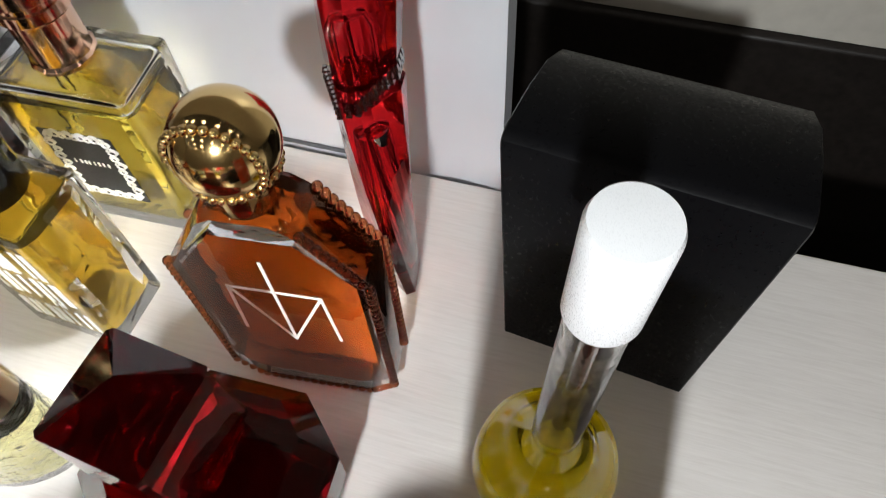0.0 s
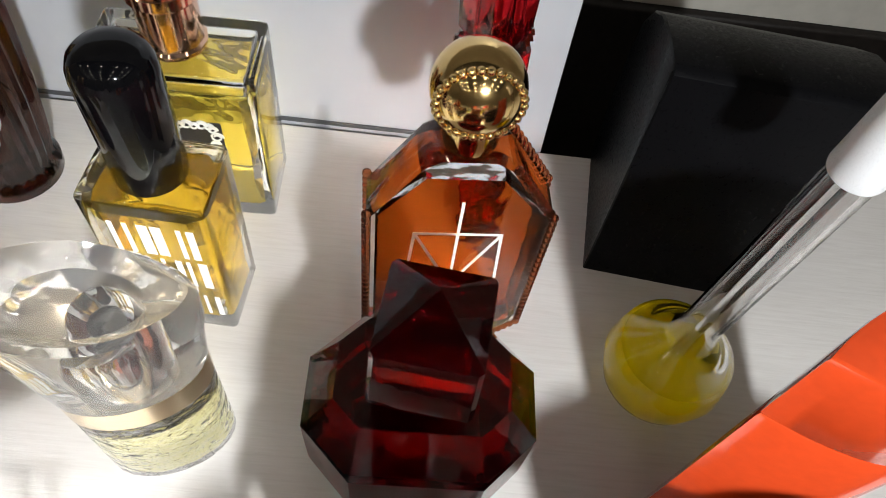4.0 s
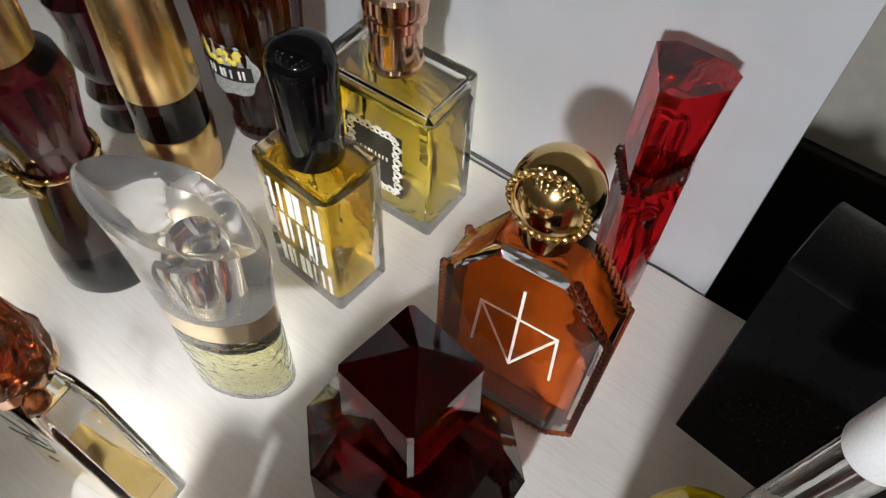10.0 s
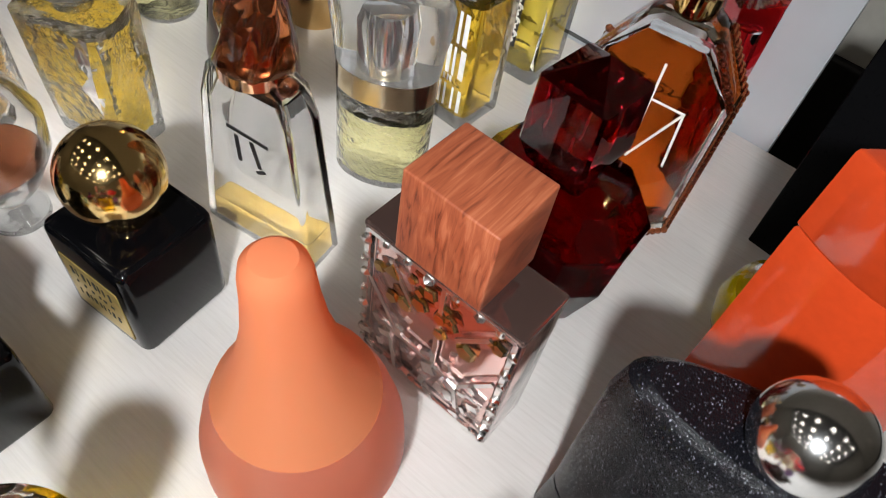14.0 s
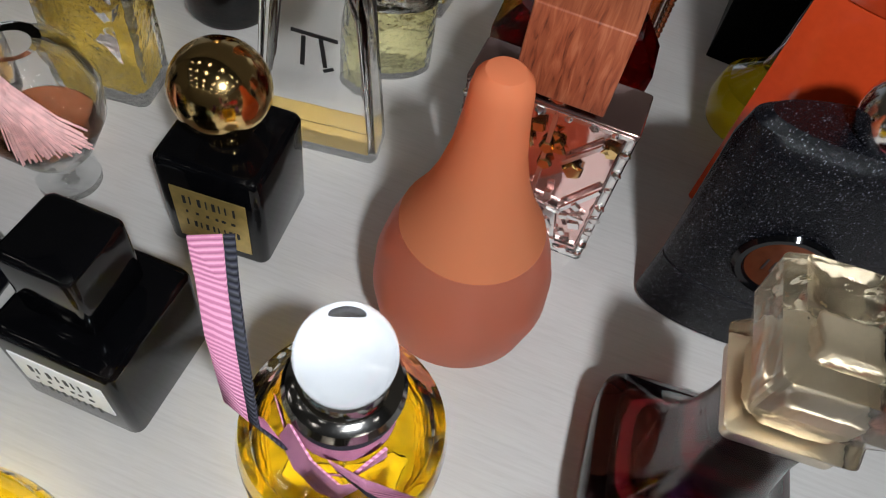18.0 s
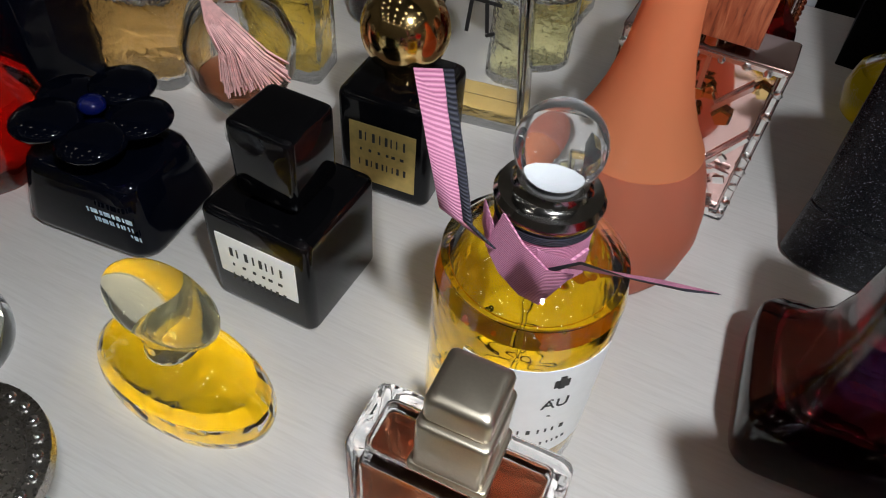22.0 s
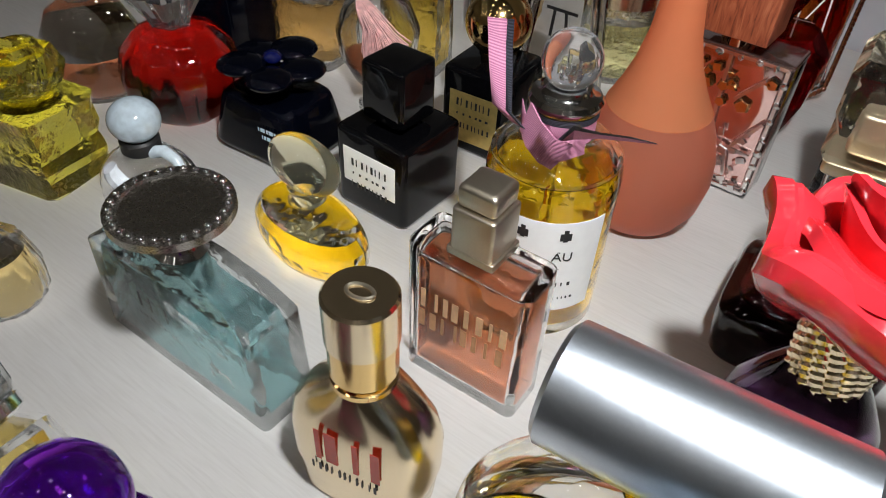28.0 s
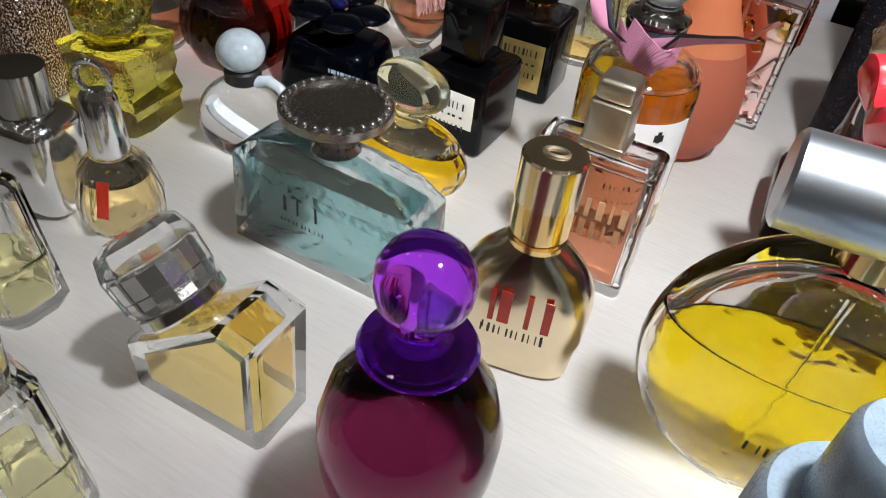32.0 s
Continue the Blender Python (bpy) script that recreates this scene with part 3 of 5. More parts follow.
def red_tower():
    e = stand("perfume_bottle", -0.98, 15.3, -12, "tall twisted red glass bottle with a studded metal band", "perfume bottle", k=0.92)

    def tri(w, d, a, cx=0.0, cy=0.0):
        base = [(-w / 2, d * 0.3), (-w * 0.12, -d * 0.5), (w * 0.12, -d * 0.5), (w / 2, d * 0.05), (w / 2, d * 0.35), (w * 0.3, d * 0.5), (-w * 0.3, d * 0.5)]
        ca, sa = math.cos(a), math.sin(a)
        return [(cx + x * ca - y * sa, cy + x * sa + y * ca) for x, y in base]

    def lean(z):
        return 0.5 + 0.012 * z * z if z < 9.3 else 1.5 + 0.2 * (z - 9.3)

    low = [(z, tri(1.5 + 0.1 * z, 2.0 + 0.02 * z, 0.5 - 0.06 * z, 0.0 - 0.07 * z, lean(z) - 0.5)) for z in (0, 0.3, 2, 4, 6, 8, 9.0)]
    high = [(z, tri(2.3 + 0.12 * (z - 9.2), 2.2 + 0.05 * (z - 9), 0.0 - 0.03 * (z - 9), -0.7, lean(z) - 0.5)) for z in (9.4, 10.4, 11.7, 12.35, 12.65)]
    part("body", loft(low), RUBY, e)
    part("cap", loft(high), RUBY, e)
    part("cap_socket", lathe([(0, 9.5), (0.5, 9.5), (0.55, 11.2), (0.35, 11.6), (0, 11.7)], 32, cx=-0.7, cy=1.2), HOLLOW, e)
    part("inner_bottle", lathe([(0, 0.8), (0.4, 0.8), (0.5, 1.2), (0.5, 8.0), (0, 8.2)], 32, cx=-0.3, cy=0.35), HOLLOW, e)
    band = [(x, y, 9.2 + 0.35 * (x + 0.7)) for x, y in tri(2.35, 2.25, 0.0, -0.7, 1.0)]
    spots = []
    for a, b in zip(band, band[1:] + band[:1]):
        n = max(2, int(math.dist(a, b) / 0.22))
        for k in range(n):
            p = Vector(a).lerp(Vector(b), k / n)
            spots += [(p.x, p.y, p.z + dz, 45) for dz in (-0.13, 0.13)]
    bm = bmesh.new()
    bmesh.ops.create_cone(bm, segments=4, radius1=0.14, radius2=0.07, depth=0.22, cap_ends=True)
    pieces("stud", bm, DARK_STEEL, e, spots)
    return e


def fluted_bottle():
    e = stand("perfume_bottle", -17.8, 21.9, -12, "dark fluted glass bottle with a floral paper label", "perfume bottle", k=0.88)
    part("body", lathe([(0, 0), (1.7, 0), (1.85, 0.3), (1.75, 1.0), (2.0, 2.2), (2.35, 5), (2.55, 8), (2.3, 10), (1.3, 11.4), (0.9, 12)], 96, flute=24, depth=0.05), clear_mat("brown_glass", (0.18, 0.025, 0.01), 0.15, 0.005), e)
    part("foot", lathe([(1.6, 0.02), (1.92, 0.05), (1.95, 0.5), (1.7, 0.9)], 48), GLASS, e)
    part("cap", lathe([(1.1, 12), (1.3, 12.2), (1.3, 14), (0, 14.2)], 40), BRUSHED_GOLD, e)
    line = [(x * (1 + 0.06 * math.cos(8 * math.atan2(y, x))), y * (1 + 0.06 * math.cos(8 * math.atan2(y, x)))) for x, y in oval(1.95, 1.5, 64, 2.8)]
    bm = loft([(0, line), (0.04, [(x * 0.98, y * 0.98) for x, y in line])])
    for v in bm.verts:
        x, z, o = v.co.x, v.co.y, v.co.z
        v.co = (x - 0.25, -2.34 - o, 5.0 + z)
    part("label", bent(bm, 2.34), solid("silver_paper", (0.50, 0.51, 0.50), 0.4, 0.3, vary=0.25, scale=500), e, "silver shield label with a dark banner")
    bm = bmesh.new()
    add_box(bm, 3.4, 0.03, 0.85, -0.25, -2.41, 4.9)
    bmesh.ops.subdivide_edges(bm, edges=bm.edges[:], cuts=6, use_grid_fill=True)
    part("banner", bent(bm, 2.34), INK, e, "black banner")
    part("lettering", bent(bars(10, 3.0, 0.5, -2.44, 4.9, -0.25, seed=9), 2.34), WHITE_INK, e)
    rnd = random.Random(5)
    yellow = solid("yellow_print", (0.75, 0.6, 0.1), 0.6)
    for k in range(22):
        bm = bmesh.new()
        bmesh.ops.create_cone(bm, segments=5, radius1=0.2, radius2=0.1, depth=0.05, cap_ends=True, matrix=pose(rnd.uniform(-1.5, 1.0), -2.42, rnd.uniform(5.4, 6.15), 90, rnd.uniform(0, 90), 0))
        part("blossom", bent(bm, 2.34), yellow, e, "yellow printed blossom")
    return e


def gold_sleeve_bottle():
    e = stand("perfume_bottle", -19.9, 18.0, WALL, "dark bottle with a satin gold cap and gold sleeve", "perfume bottle", k=0.9)
    part("sleeve", lathe([(0, 0), (1.6, 0), (1.7, 0.2), (1.75, 3.0), (1.7, 3.1), (0, 3.1)], 48), BRUSHED_GOLD, e)
    part("body", lathe([(1.68, 3.1), (1.65, 5.4)], 48), clear_mat("tortoise_glass", (0.14, 0.035, 0.012), 0.15, 0.005), e)
    part("cap", lathe([(1.7, 5.4), (1.72, 5.6), (1.5, 10.6), (1.2, 11.0), (0, 11.1)], 48), BRUSHED_GOLD, e)
    return e


def ring_waist_bottle():
    e = stand("perfume_bottle", -20.2, 12.6, WALL, "smooth black plum bottle with gold ring and bow at waist", "perfume bottle", k=0.9)
    part("body", lathe([(0, 0), (2.0, 0), (2.2, 0.4), (2.15, 2.0), (1.7, 5.0), (1.35, 6.6), (1.5, 8), (1.9, 10), (1.7, 11), (1.0, 11.4), (0, 11.4)], 72), PLUM, e)
    part("ring", tube(ring_points(1.5, 6.7), 0.12, closed=True), GOLD, e)
    for s in (-1, 1):
        part("bow_loop", tube([(0.7 * s + 0.55 * math.cos(k / 12 * 2 * math.pi), -1.55 - 0.2 * math.sin(k / 12 * 2 * math.pi), 6.6 + 0.35 * math.sin(k / 12 * 2 * math.pi)) for k in range(12)], 0.11, closed=True), GOLD, e)
    part("cap", lathe([(1.0, 11.4), (1.25, 11.6), (1.3, 14.2), (1.2, 14.5), (0, 14.5)], 40), BRUSHED_GOLD, e)
    return e


def faceted_red():
    e = stand("perfume_bottle", -5.7, 7.8, -18, "faceted deep garnet glass bottle with a gem-cut stopper", "perfume bottle", k=0.95)

    def cut(w, d, c, dy=0.0):
        return [(x, y + dy) for x, y in ((-w / 2 + c, -d / 2), (w / 2 - c, -d / 2), (w / 2, -d / 2 + c), (w / 2, d / 2 - c), (w / 2 - c, d / 2), (-w / 2 + c, d / 2), (-w / 2, d / 2 - c), (-w / 2, -d / 2 + c))]

    part("body", loft([(0, cut(4.8, 4.2, 1.0, -0.4)), (0.2, cut(4.95, 4.3, 1.0, -0.4)), (2.4, cut(6.4, 5.2, 1.4, -0.3)), (4.4, cut(6.7, 5.1, 1.5, -0.2)), (5.6, cut(4.9, 3.3, 0.8))]), GARNET, e, sharp=5)
    part("perfume", loft([(0.5, cut(4.0, 3.4, 0.7, -0.4)), (2.2, cut(5.6, 4.4, 1.0, -0.3)), (4.1, cut(5.8, 4.3, 1.0, -0.2))]), L_DARK, e, sharp=5)
    part("collar", block(2.0, 2.0, 1.0, 0.3, 0.05, z=5.5), GARNET, e)
    bm = loft([(6.1, cut(2.2, 2.2, 0.12)), (6.9, cut(2.75, 2.75, 0.12)), (9.5, cut(2.6, 2.6, 0.12))])
    top = [f for f in bm.faces if f.calc_center_median().z > 9.4][0]
    bmesh.ops.poke(bm, faces=[top])
    for v in bm.verts:
        if abs(v.co.x) < 0.01 and abs(v.co.y) < 0.01 and v.co.z > 9:
            v.co = (0.0, 0.25, 10.3)
    ob = part("stopper", bm, GARNET, e, "gem-cut garnet stopper", sharp=5)
    ob.matrix_basis = pose(0, -0.003, 0.002, 0, 0, -8)
    return e


def black_case():
    e = stand("black_case", 6.4, 14.2, -25.8, "matt black box with rounded lid edges and a small clasp", "box", k=0.93)
    side = [(-3.3, 0.0), (-3.4, 2.0), (-3.6, 6.0), (-3.85, 10.9), (-3.82, 11.1), (-3.68, 11.22), (-3.4, 11.25), (-1.8, 10.95), (-0.2, 10.4), (1.2, 9.5), (2.3, 8.2), (2.8, 6.4), (3.1, 4.0), (3.1, 0.0)]
    bm = bmesh.new()
    bridge(bm, [[bm.verts.new((x * (1 + 0.008 * z), y * k + 0.3 * (1 - k), 5 + (z - 5) * k if z > 0.1 else 0.0)) for y, z in side] for x, k in ((-3.2, 0.985), (-3.15, 1.0), (3.15, 1.0), (3.2, 0.985))])
    part("body", bm, BLACK_MATT, e)
    bm = bmesh.new()
    add_box(bm, 0.5, 0.6, 1.0, 3.6, 0.5, 3.2)
    part("clasp", bm, BLACK_GLOSS, e, "small black clasp")
    return e


def dropper():
    e = stand("perfume_bottle", 3.0, 7.84, 0, "round flask of golden oil with long glass neck and white cap", "perfume bottle")
    def lean(bm):
        for v in bm.verts:
            v.co.x -= 0.004 * max(0.0, v.co.z - 2.0)
            v.co.y -= 0.055 * max(0.0, v.co.z - 2.0)
        return bm

    part("bulb", lean(lathe([(0, 0.05), (1.2, 0.0), (1.85, 0.5), (2.08, 1.5), (1.9, 2.5), (1.3, 3.1), (0.78, 3.6), (0.6, 4.6), (0.57, 12.4)], 48)), GLASS, e)
    part("oil", lean(lathe([(0, 0.3), (1.2, 0.3), (1.7, 0.8), (1.9, 1.5), (1.68, 2.4), (0, 2.4)], 48)), OIL, e)
    part("air_space", lean(lathe([(0, 2.43), (1.5, 2.43), (1.0, 3.1), (0.55, 3.7), (0.42, 4.8), (0.4, 12.2), (0, 12.2)], 40)), HOLLOW, e)
    part("tube", lean(lathe([(0, 0.6), (0.16, 0.6), (0.16, 12.6), (0, 12.6)], 12)), GLASS, e)
    part("cap", lean(lathe([(0, 12.2), (0.62, 12.2), (0.65, 12.3), (0.65, 14.75), (0.6, 14.9), (0, 14.95)], 40)), WHITE_PLASTIC, e, "smooth white plastic cap")
    return e


def oval_clear():
    e = stand("perfume_bottle", -12.95, 9.75, 4, "oval etched glass bottle of pale perfume with slanted clear cap", "perfume bottle", k=0.95)
    part("body", loft([(0, oval(1.8, 1.1)), (0.2, oval(2.0, 1.25)), (4.6, oval(2.0, 1.25))]), GLASS_CUT, e)
    part("perfume", loft([(0.4, oval(1.7, 1.0)), (3.6, oval(1.75, 1.0))]), L_PALE, e)
    part("band", loft([(4.6, oval(2.02, 1.27)), (5.7, oval(2.03, 1.28))]), PALE_GOLD, e, "polished pale gold band")
    bm = loft([(5.75, oval(2.05, 1.3)), (7.0, oval(2.18, 1.38)), (8.6, oval(2.42, 1.48, 40, 1.8, cx=-0.12)), (9.6, oval(2.58, 1.55, 40, 1.7, cx=-0.25)), (9.8, oval(2.4, 1.4, 40, 1.7, cx=-0.25)), (9.3, oval(1.4, 0.95, 40, 1.8, cx=-0.2))])
    for v in bm.verts:
        if v.co.z > 8:
            v.co.z += -0.42 * v.co.x
    part("cap", bm, CAP_GLASS, e, "heavy slanted clear cap")
    part("cap_hollow", lathe([(0, 5.78), (0.95, 5.78), (0.98, 7.8), (0.8, 8.4), (0, 8.5)], 40), HOLLOW, e)
    part("nozzle", lathe([(0, 5.8), (0.7, 5.8), (0.7, 7.6), (0.62, 7.8), (0.5, 8.1), (0, 8.1)], 32), SILVER, e)
    return e


ornate_bottle()
black_cap_bottle()
gold_ball_bottle()
red_tower()
fluted_bottle()
gold_sleeve_bottle()
ring_waist_bottle()
faceted_red()
black_case()
dropper()
oval_clear()


# ---------------------------------------------------------------- bottles in the middle
def slab_bottle():
    e = stand("perfume_bottle", -15.33, 4.99, -11, "clear slab bottle nearly empty of amber perfume with brown twisted cap", "perfume bottle")
    part("body", loft([(0, rrect(4.6, 1.5, 0.15)), (0.3, rrect(4.9, 1.7, 0.2)), (6.5, rrect(3.6, 1.5, 0.2)), (7.6, rrect(3.0, 1.3, 0.2)), (8.0, rrect(1.6, 1.1, 0.2))]), GLASS, e)
    part("perfume", loft([(0.4, rrect(4.2, 1.1, 0.1)), (1.5, rrect(4.08, 1.1, 0.1))]), liquid("last_perfume", (0.96, 0.70, 0.25), ripple=1.0), e)
    part("air_space", loft([(1.53, rrect(4.07, 1.1, 0.1)), (6.4, rrect(2.9, 1.0, 0.1)), (7.2, rrect(2.2, 0.9, 0.1))]), HOLLOW, e)
    for w, h, x, z, tilt, y in ((1.6, 0.16, 0.1, 5.7, 4, -0.84), (0.15, 1.4, -0.3, 5.0, 6, -0.88), (0.15, 1.3, 0.4, 5.05, -4, -0.88), (0.4, 0.14, 0.6, 4.45, -30, -0.94)):
        bm = bmesh.new()
        add_box(bm, w, 0.03, h, x, y, z, 7, tilt, 0)
        part("emblem_stroke", bm, INK, e, "black painted stroke")
    part("cap", lathe([(0, 7.9), (1.1, 7.9), (1.25, 8.4), (1.05, 9.6), (0.8, 10.6), (0.5, 11.2), (0, 11.4)], 60, flute=5, depth=0.2, turn=0.5), BROWN_RESIN, e, "clear brown twisted cap")
    part("cap_core", lathe([(0, 8.2), (0.5, 8.2), (0.52, 9.4), (0.4, 9.6), (0, 9.6)], 32), ROSE_GOLD, e, "rose gold pump")
    part("cap_bead", ball(0.32, 8.1, 20, cx=1.45, cy=-0.35), BROWN_RESIN, e, "small brown bead")
    part("collar", lathe([(0.9, 7.7), (1.15, 7.8), (1.15, 8.2), (0.9, 8.3)], 32), ROSE_GOLD, e)
    return e


def ball_cap_yellow():
    e = stand("perfume_bottle", -23.72, 7.17, -11.4, "twisted glass bottle of golden perfume with faceted clear stopper", "perfume bottle", k=0.9)
    part("body", loft([(z, [(x * math.cos(a) - y * math.sin(a), x * math.sin(a) + y * math.cos(a)) for x, y in rrect(4.0, 2.7, 0.4)]) for z, a in ((0, 0), (0.3, 0.02), (2, 0.12), (4, 0.24), (6, 0.36), (6.6, 0.4))]), GLASS_CUT, e)
    part("perfume", cut(tall_block(3.5, 2.25, 5.3, 0.6, 6), 0.12, 4), L_HONEY, e, sharp=5)
    part("stopper", ball(1.6, 8.2, 12), CRYSTAL, e, sharp=5)
    part("neck", lathe([(0.8, 6.5), (0.8, 7.2)], 24), SILVER, e)
    return e


def square_black(x, y, rz, w, h, gold, k):
    label = "square black lacquer bottle with gold ball stopper and gold label" if gold else "square black lacquer bottle with square black stopper and white label"
    e = stand("perfume_bottle", x, y, rz, label, "perfume bottle", k=k)
    part("body", block(w, w, h, 0.35, 0.3), BLACK_GLOSS, e)
    if gold:
        part("collar", lathe([(0.7, h - 0.05), (0.75, h + 0.1), (0.75, h + 0.5)], 32), GOLD, e)
        part("stopper", ball(1.62, h + 1.95, 40), GOLD, e, "polished gold ball")
        part("label", block(w * 0.72, 0.04, h * 0.6, 0.01, 0.005, z=h * 0.14, cy=-w / 2 - 0.015), GOLD_FOIL, e, "gold foil label")
    else:
        part("collar", lathe([(0.7, h - 0.05), (0.7, h + 0.5)], 32), BLACK_GLOSS, e)
        part("stopper", block(2.5, 2.5, 2.95, 0.25, 0.2, z=h + 0.3), BLACK_GLOSS, e)
        part("label", block(w * 0.75, 0.04, h * 0.43, 0.01, 0.005, z=h * 0.35, cy=-w / 2 - 0.015), WHITE_PAPER, e, "white paper label")
    for k, (z, n, hh) in enumerate(((0.62, 8, 0.4), (0.48, 6, 0.12), (0.34, 9, 0.3))):
        part("lettering", bars(n, w * 0.55, hh, -w / 2 - 0.045, h * z, seed=k + 20), INK, e)
    return e


ORANGE_CAP = clear_mat("orange_resin", (0.98, 0.36, 0.17), 0.1, 0.8, 0.2)
PEACH_FROST = clear_mat("frosted_peach_glass", (0.88, 0.33, 0.21), 0.25, 0.55, 0.3)


def teardrop():
    e = stand("perfume_bottle", -10.1, -2.75, 0, "teardrop bottle of frosted peach glass with orange cone cap", "perfume bottle", k=0.95)

    def lean(bm):
        for v in bm.verts:
            k = max(0.0, v.co.z - 2.5)
            v.co.x -= 0.03 * k
            v.co.y -= 0.02 * k
        return bm

    part("body", lean(lathe([(0, 0.1), (1.4, 0.0), (2.15, 0.35), (2.7, 1.3), (2.92, 2.6), (2.85, 3.7), (2.58, 4.8), (2.2, 5.8)], 56)), PEACH_FROST, e, "frosted peach glass")
    part("cap", lean(lathe([(2.22, 5.8), (2.16, 5.9), (1.75, 6.7), (1.35, 7.7), (1.02, 9.0), (0.85, 10.3), (0.79, 11.1), (0.72, 11.45), (0.5, 11.7), (0, 11.8)], 48)), ORANGE_CAP, e, "glossy orange cone cap")
    return e


def wood_cap_bottle():
    e = stand("perfume_bottle", -7.53, 1.89, -21, "mirrored pink glass bottle with silver relief and red wooden cube cap", "perfume bottle")
    pink = solid("pink_mirror", (0.93, 0.62, 0.58), 0.06, 1.0, bump=0.01, vary=0.03, scale=1500)
    part("body", block(5.55, 2.05, 6.6, 0.12, 0.12), GLASS, e)
    part("inlay", block(4.95, 1.3, 6.2, 0.1, 0.1, z=0.3), pink, e, "pink mirrored inlay")
    satin = solid("bright_silver", (0.86, 0.84, 0.82), 0.24, 1.0, bump=0.02, vary=0.03, scale=1500)
    rnd = random.Random(11)
    for k in range(16):
        bm = bmesh.new()
        w, h = rnd.uniform(0.25, 0.6), rnd.uniform(0.25, 0.7)
        bmesh.ops.create_cone(bm, segments=rnd.choice((3, 4, 5)), radius1=w * 0.75, radius2=w * 0.55, depth=0.2, cap_ends=True, matrix=pose(rnd.uniform(-2.2, 2.2), -1.03, rnd.uniform(4.2, 6.0), 90, rnd.uniform(0, 180), 0))
        part("ornament", bm, GOLD, e, "gold raised ornament")
    for k in range(26):
        bm = bmesh.new()
        add_box(bm, rnd.uniform(0.15, 0.5), 0.2, rnd.uniform(0.15, 0.5), -2.2 + 4.4 * ((k * 5) % 13) / 12 + rnd.uniform(-0.15, 0.15), -1.05, 0.6 + 0.75 * (k // 7) + rnd.uniform(-0.2, 0.2), 0, rnd.uniform(-30, 60), 0)
        part("ornament", bm, satin, e, "silver raised ornament")
    bm = bmesh.new()
    for a, b in (((-2.6, 0.3), (-2.6, 6.5)), ((2.6, 0.3), (2.6, 6.5)), ((-2.6, 0.3), (2.6, 0.3)), ((-2.6, 6.5), (2.6, 6.5)), ((0.2, 6.5), (0.3, 2.2)), ((-1.7, 5.9), (-0.6, 4.3)), ((1.9, 5.8), (0.9, 4.6)), ((-2.2, 2.6), (2.3, 2.2)), ((-1.5, 2.4), (-1.1, 0.4)), ((1.2, 2.2), (1.6, 0.4)), ((-2.4, 4.4), (-1.2, 2.6)), ((2.4, 3.9), (1.4, 2.4))):
        dx, dz = b[0] - a[0], b[1] - a[1]
        add_box(bm, math.hypot(dx, dz), 0.16, 0.15, (a[0] + b[0]) / 2, -1.0, (a[1] + b[1]) / 2, 0, -math.degrees(math.atan2(dz, dx)), 0)
    part("trim", bm, satin, e, "silver edge trim")
    rim = [(-2.62, z) for z in (0.6, 1.2, 1.9, 2.7, 3.6, 4.4, 5.2, 6.0)] + [(2.62, z) for z in (0.5, 1.1, 1.8, 2.5, 3.2, 4.1, 4.9, 5.8)] + [(x, 6.42) for x in (-1.9, -1.1, -0.3, 0.6, 1.4, 2.1)]
    for x, z in rim:
        bm = bmesh.new()
        bmesh.ops.create_icosphere(bm, subdivisions=1, radius=rnd.uniform(0.13, 0.24), matrix=pose(x, -1.05, z, rnd.uniform(0, 90), 20, 0) @ Matrix.Diagonal((1, 0.7, 1.25, 1)))
        part("ornament", bm, satin, e, "silver raised ornament")
    part("top_plate", block(5.6, 2.1, 0.25, 0.12, 0.08, z=6.45), solid("smoked_mirror", (0.30, 0.19, 0.17), 0.12, 0.9, bump=0.01, vary=0.03, scale=1500), e, "smoked mirror top")
    part("collar", lathe([(0.75, 6.6), (0.75, 7.4)], 32, cx=0.1, cy=-0.2), ROSE_GOLD, e)
    part("cap", block(2.85, 2.3, 2.95, 0.06, 0.06, z=7.25, cx=0.1, cy=-0.3), WOOD, e, "red-brown wooden cube cap")
    return e


def orange_slab():
    e = stand("perfume_bottle", 2.25, 3.06, -12, "tall glossy orange lacquer bottle of pointed oval section", "perfume bottle", k=0.91)
    o = solid("orange_lacquer", (0.52, 0.052, 0.012), 0.12, 0.0, coat=0.5, bump=0.02, vary=0.05)

    def lens(k):
        return [(2.9 * k * s, t * 1.35 * k * (1 - abs(s) ** 1.7)) for s, t in [(math.cos(math.pi * i / 24), -1) for i in range(24)] + [(-math.cos(math.pi * i / 24), 1) for i in range(24)]]

    part("body", loft([(0, lens(0.96)), (0.15, lens(1.0)), (10.9, lens(1.0)), (10.96, lens(0.98))]), o, e)
    part("cap", loft([(11.0, lens(0.98)), (11.06, lens(1.005)), (13.65, lens(1.0)), (13.78, lens(0.985)), (13.8, lens(0.95))]), o, e, "orange lacquer cap")
    return e


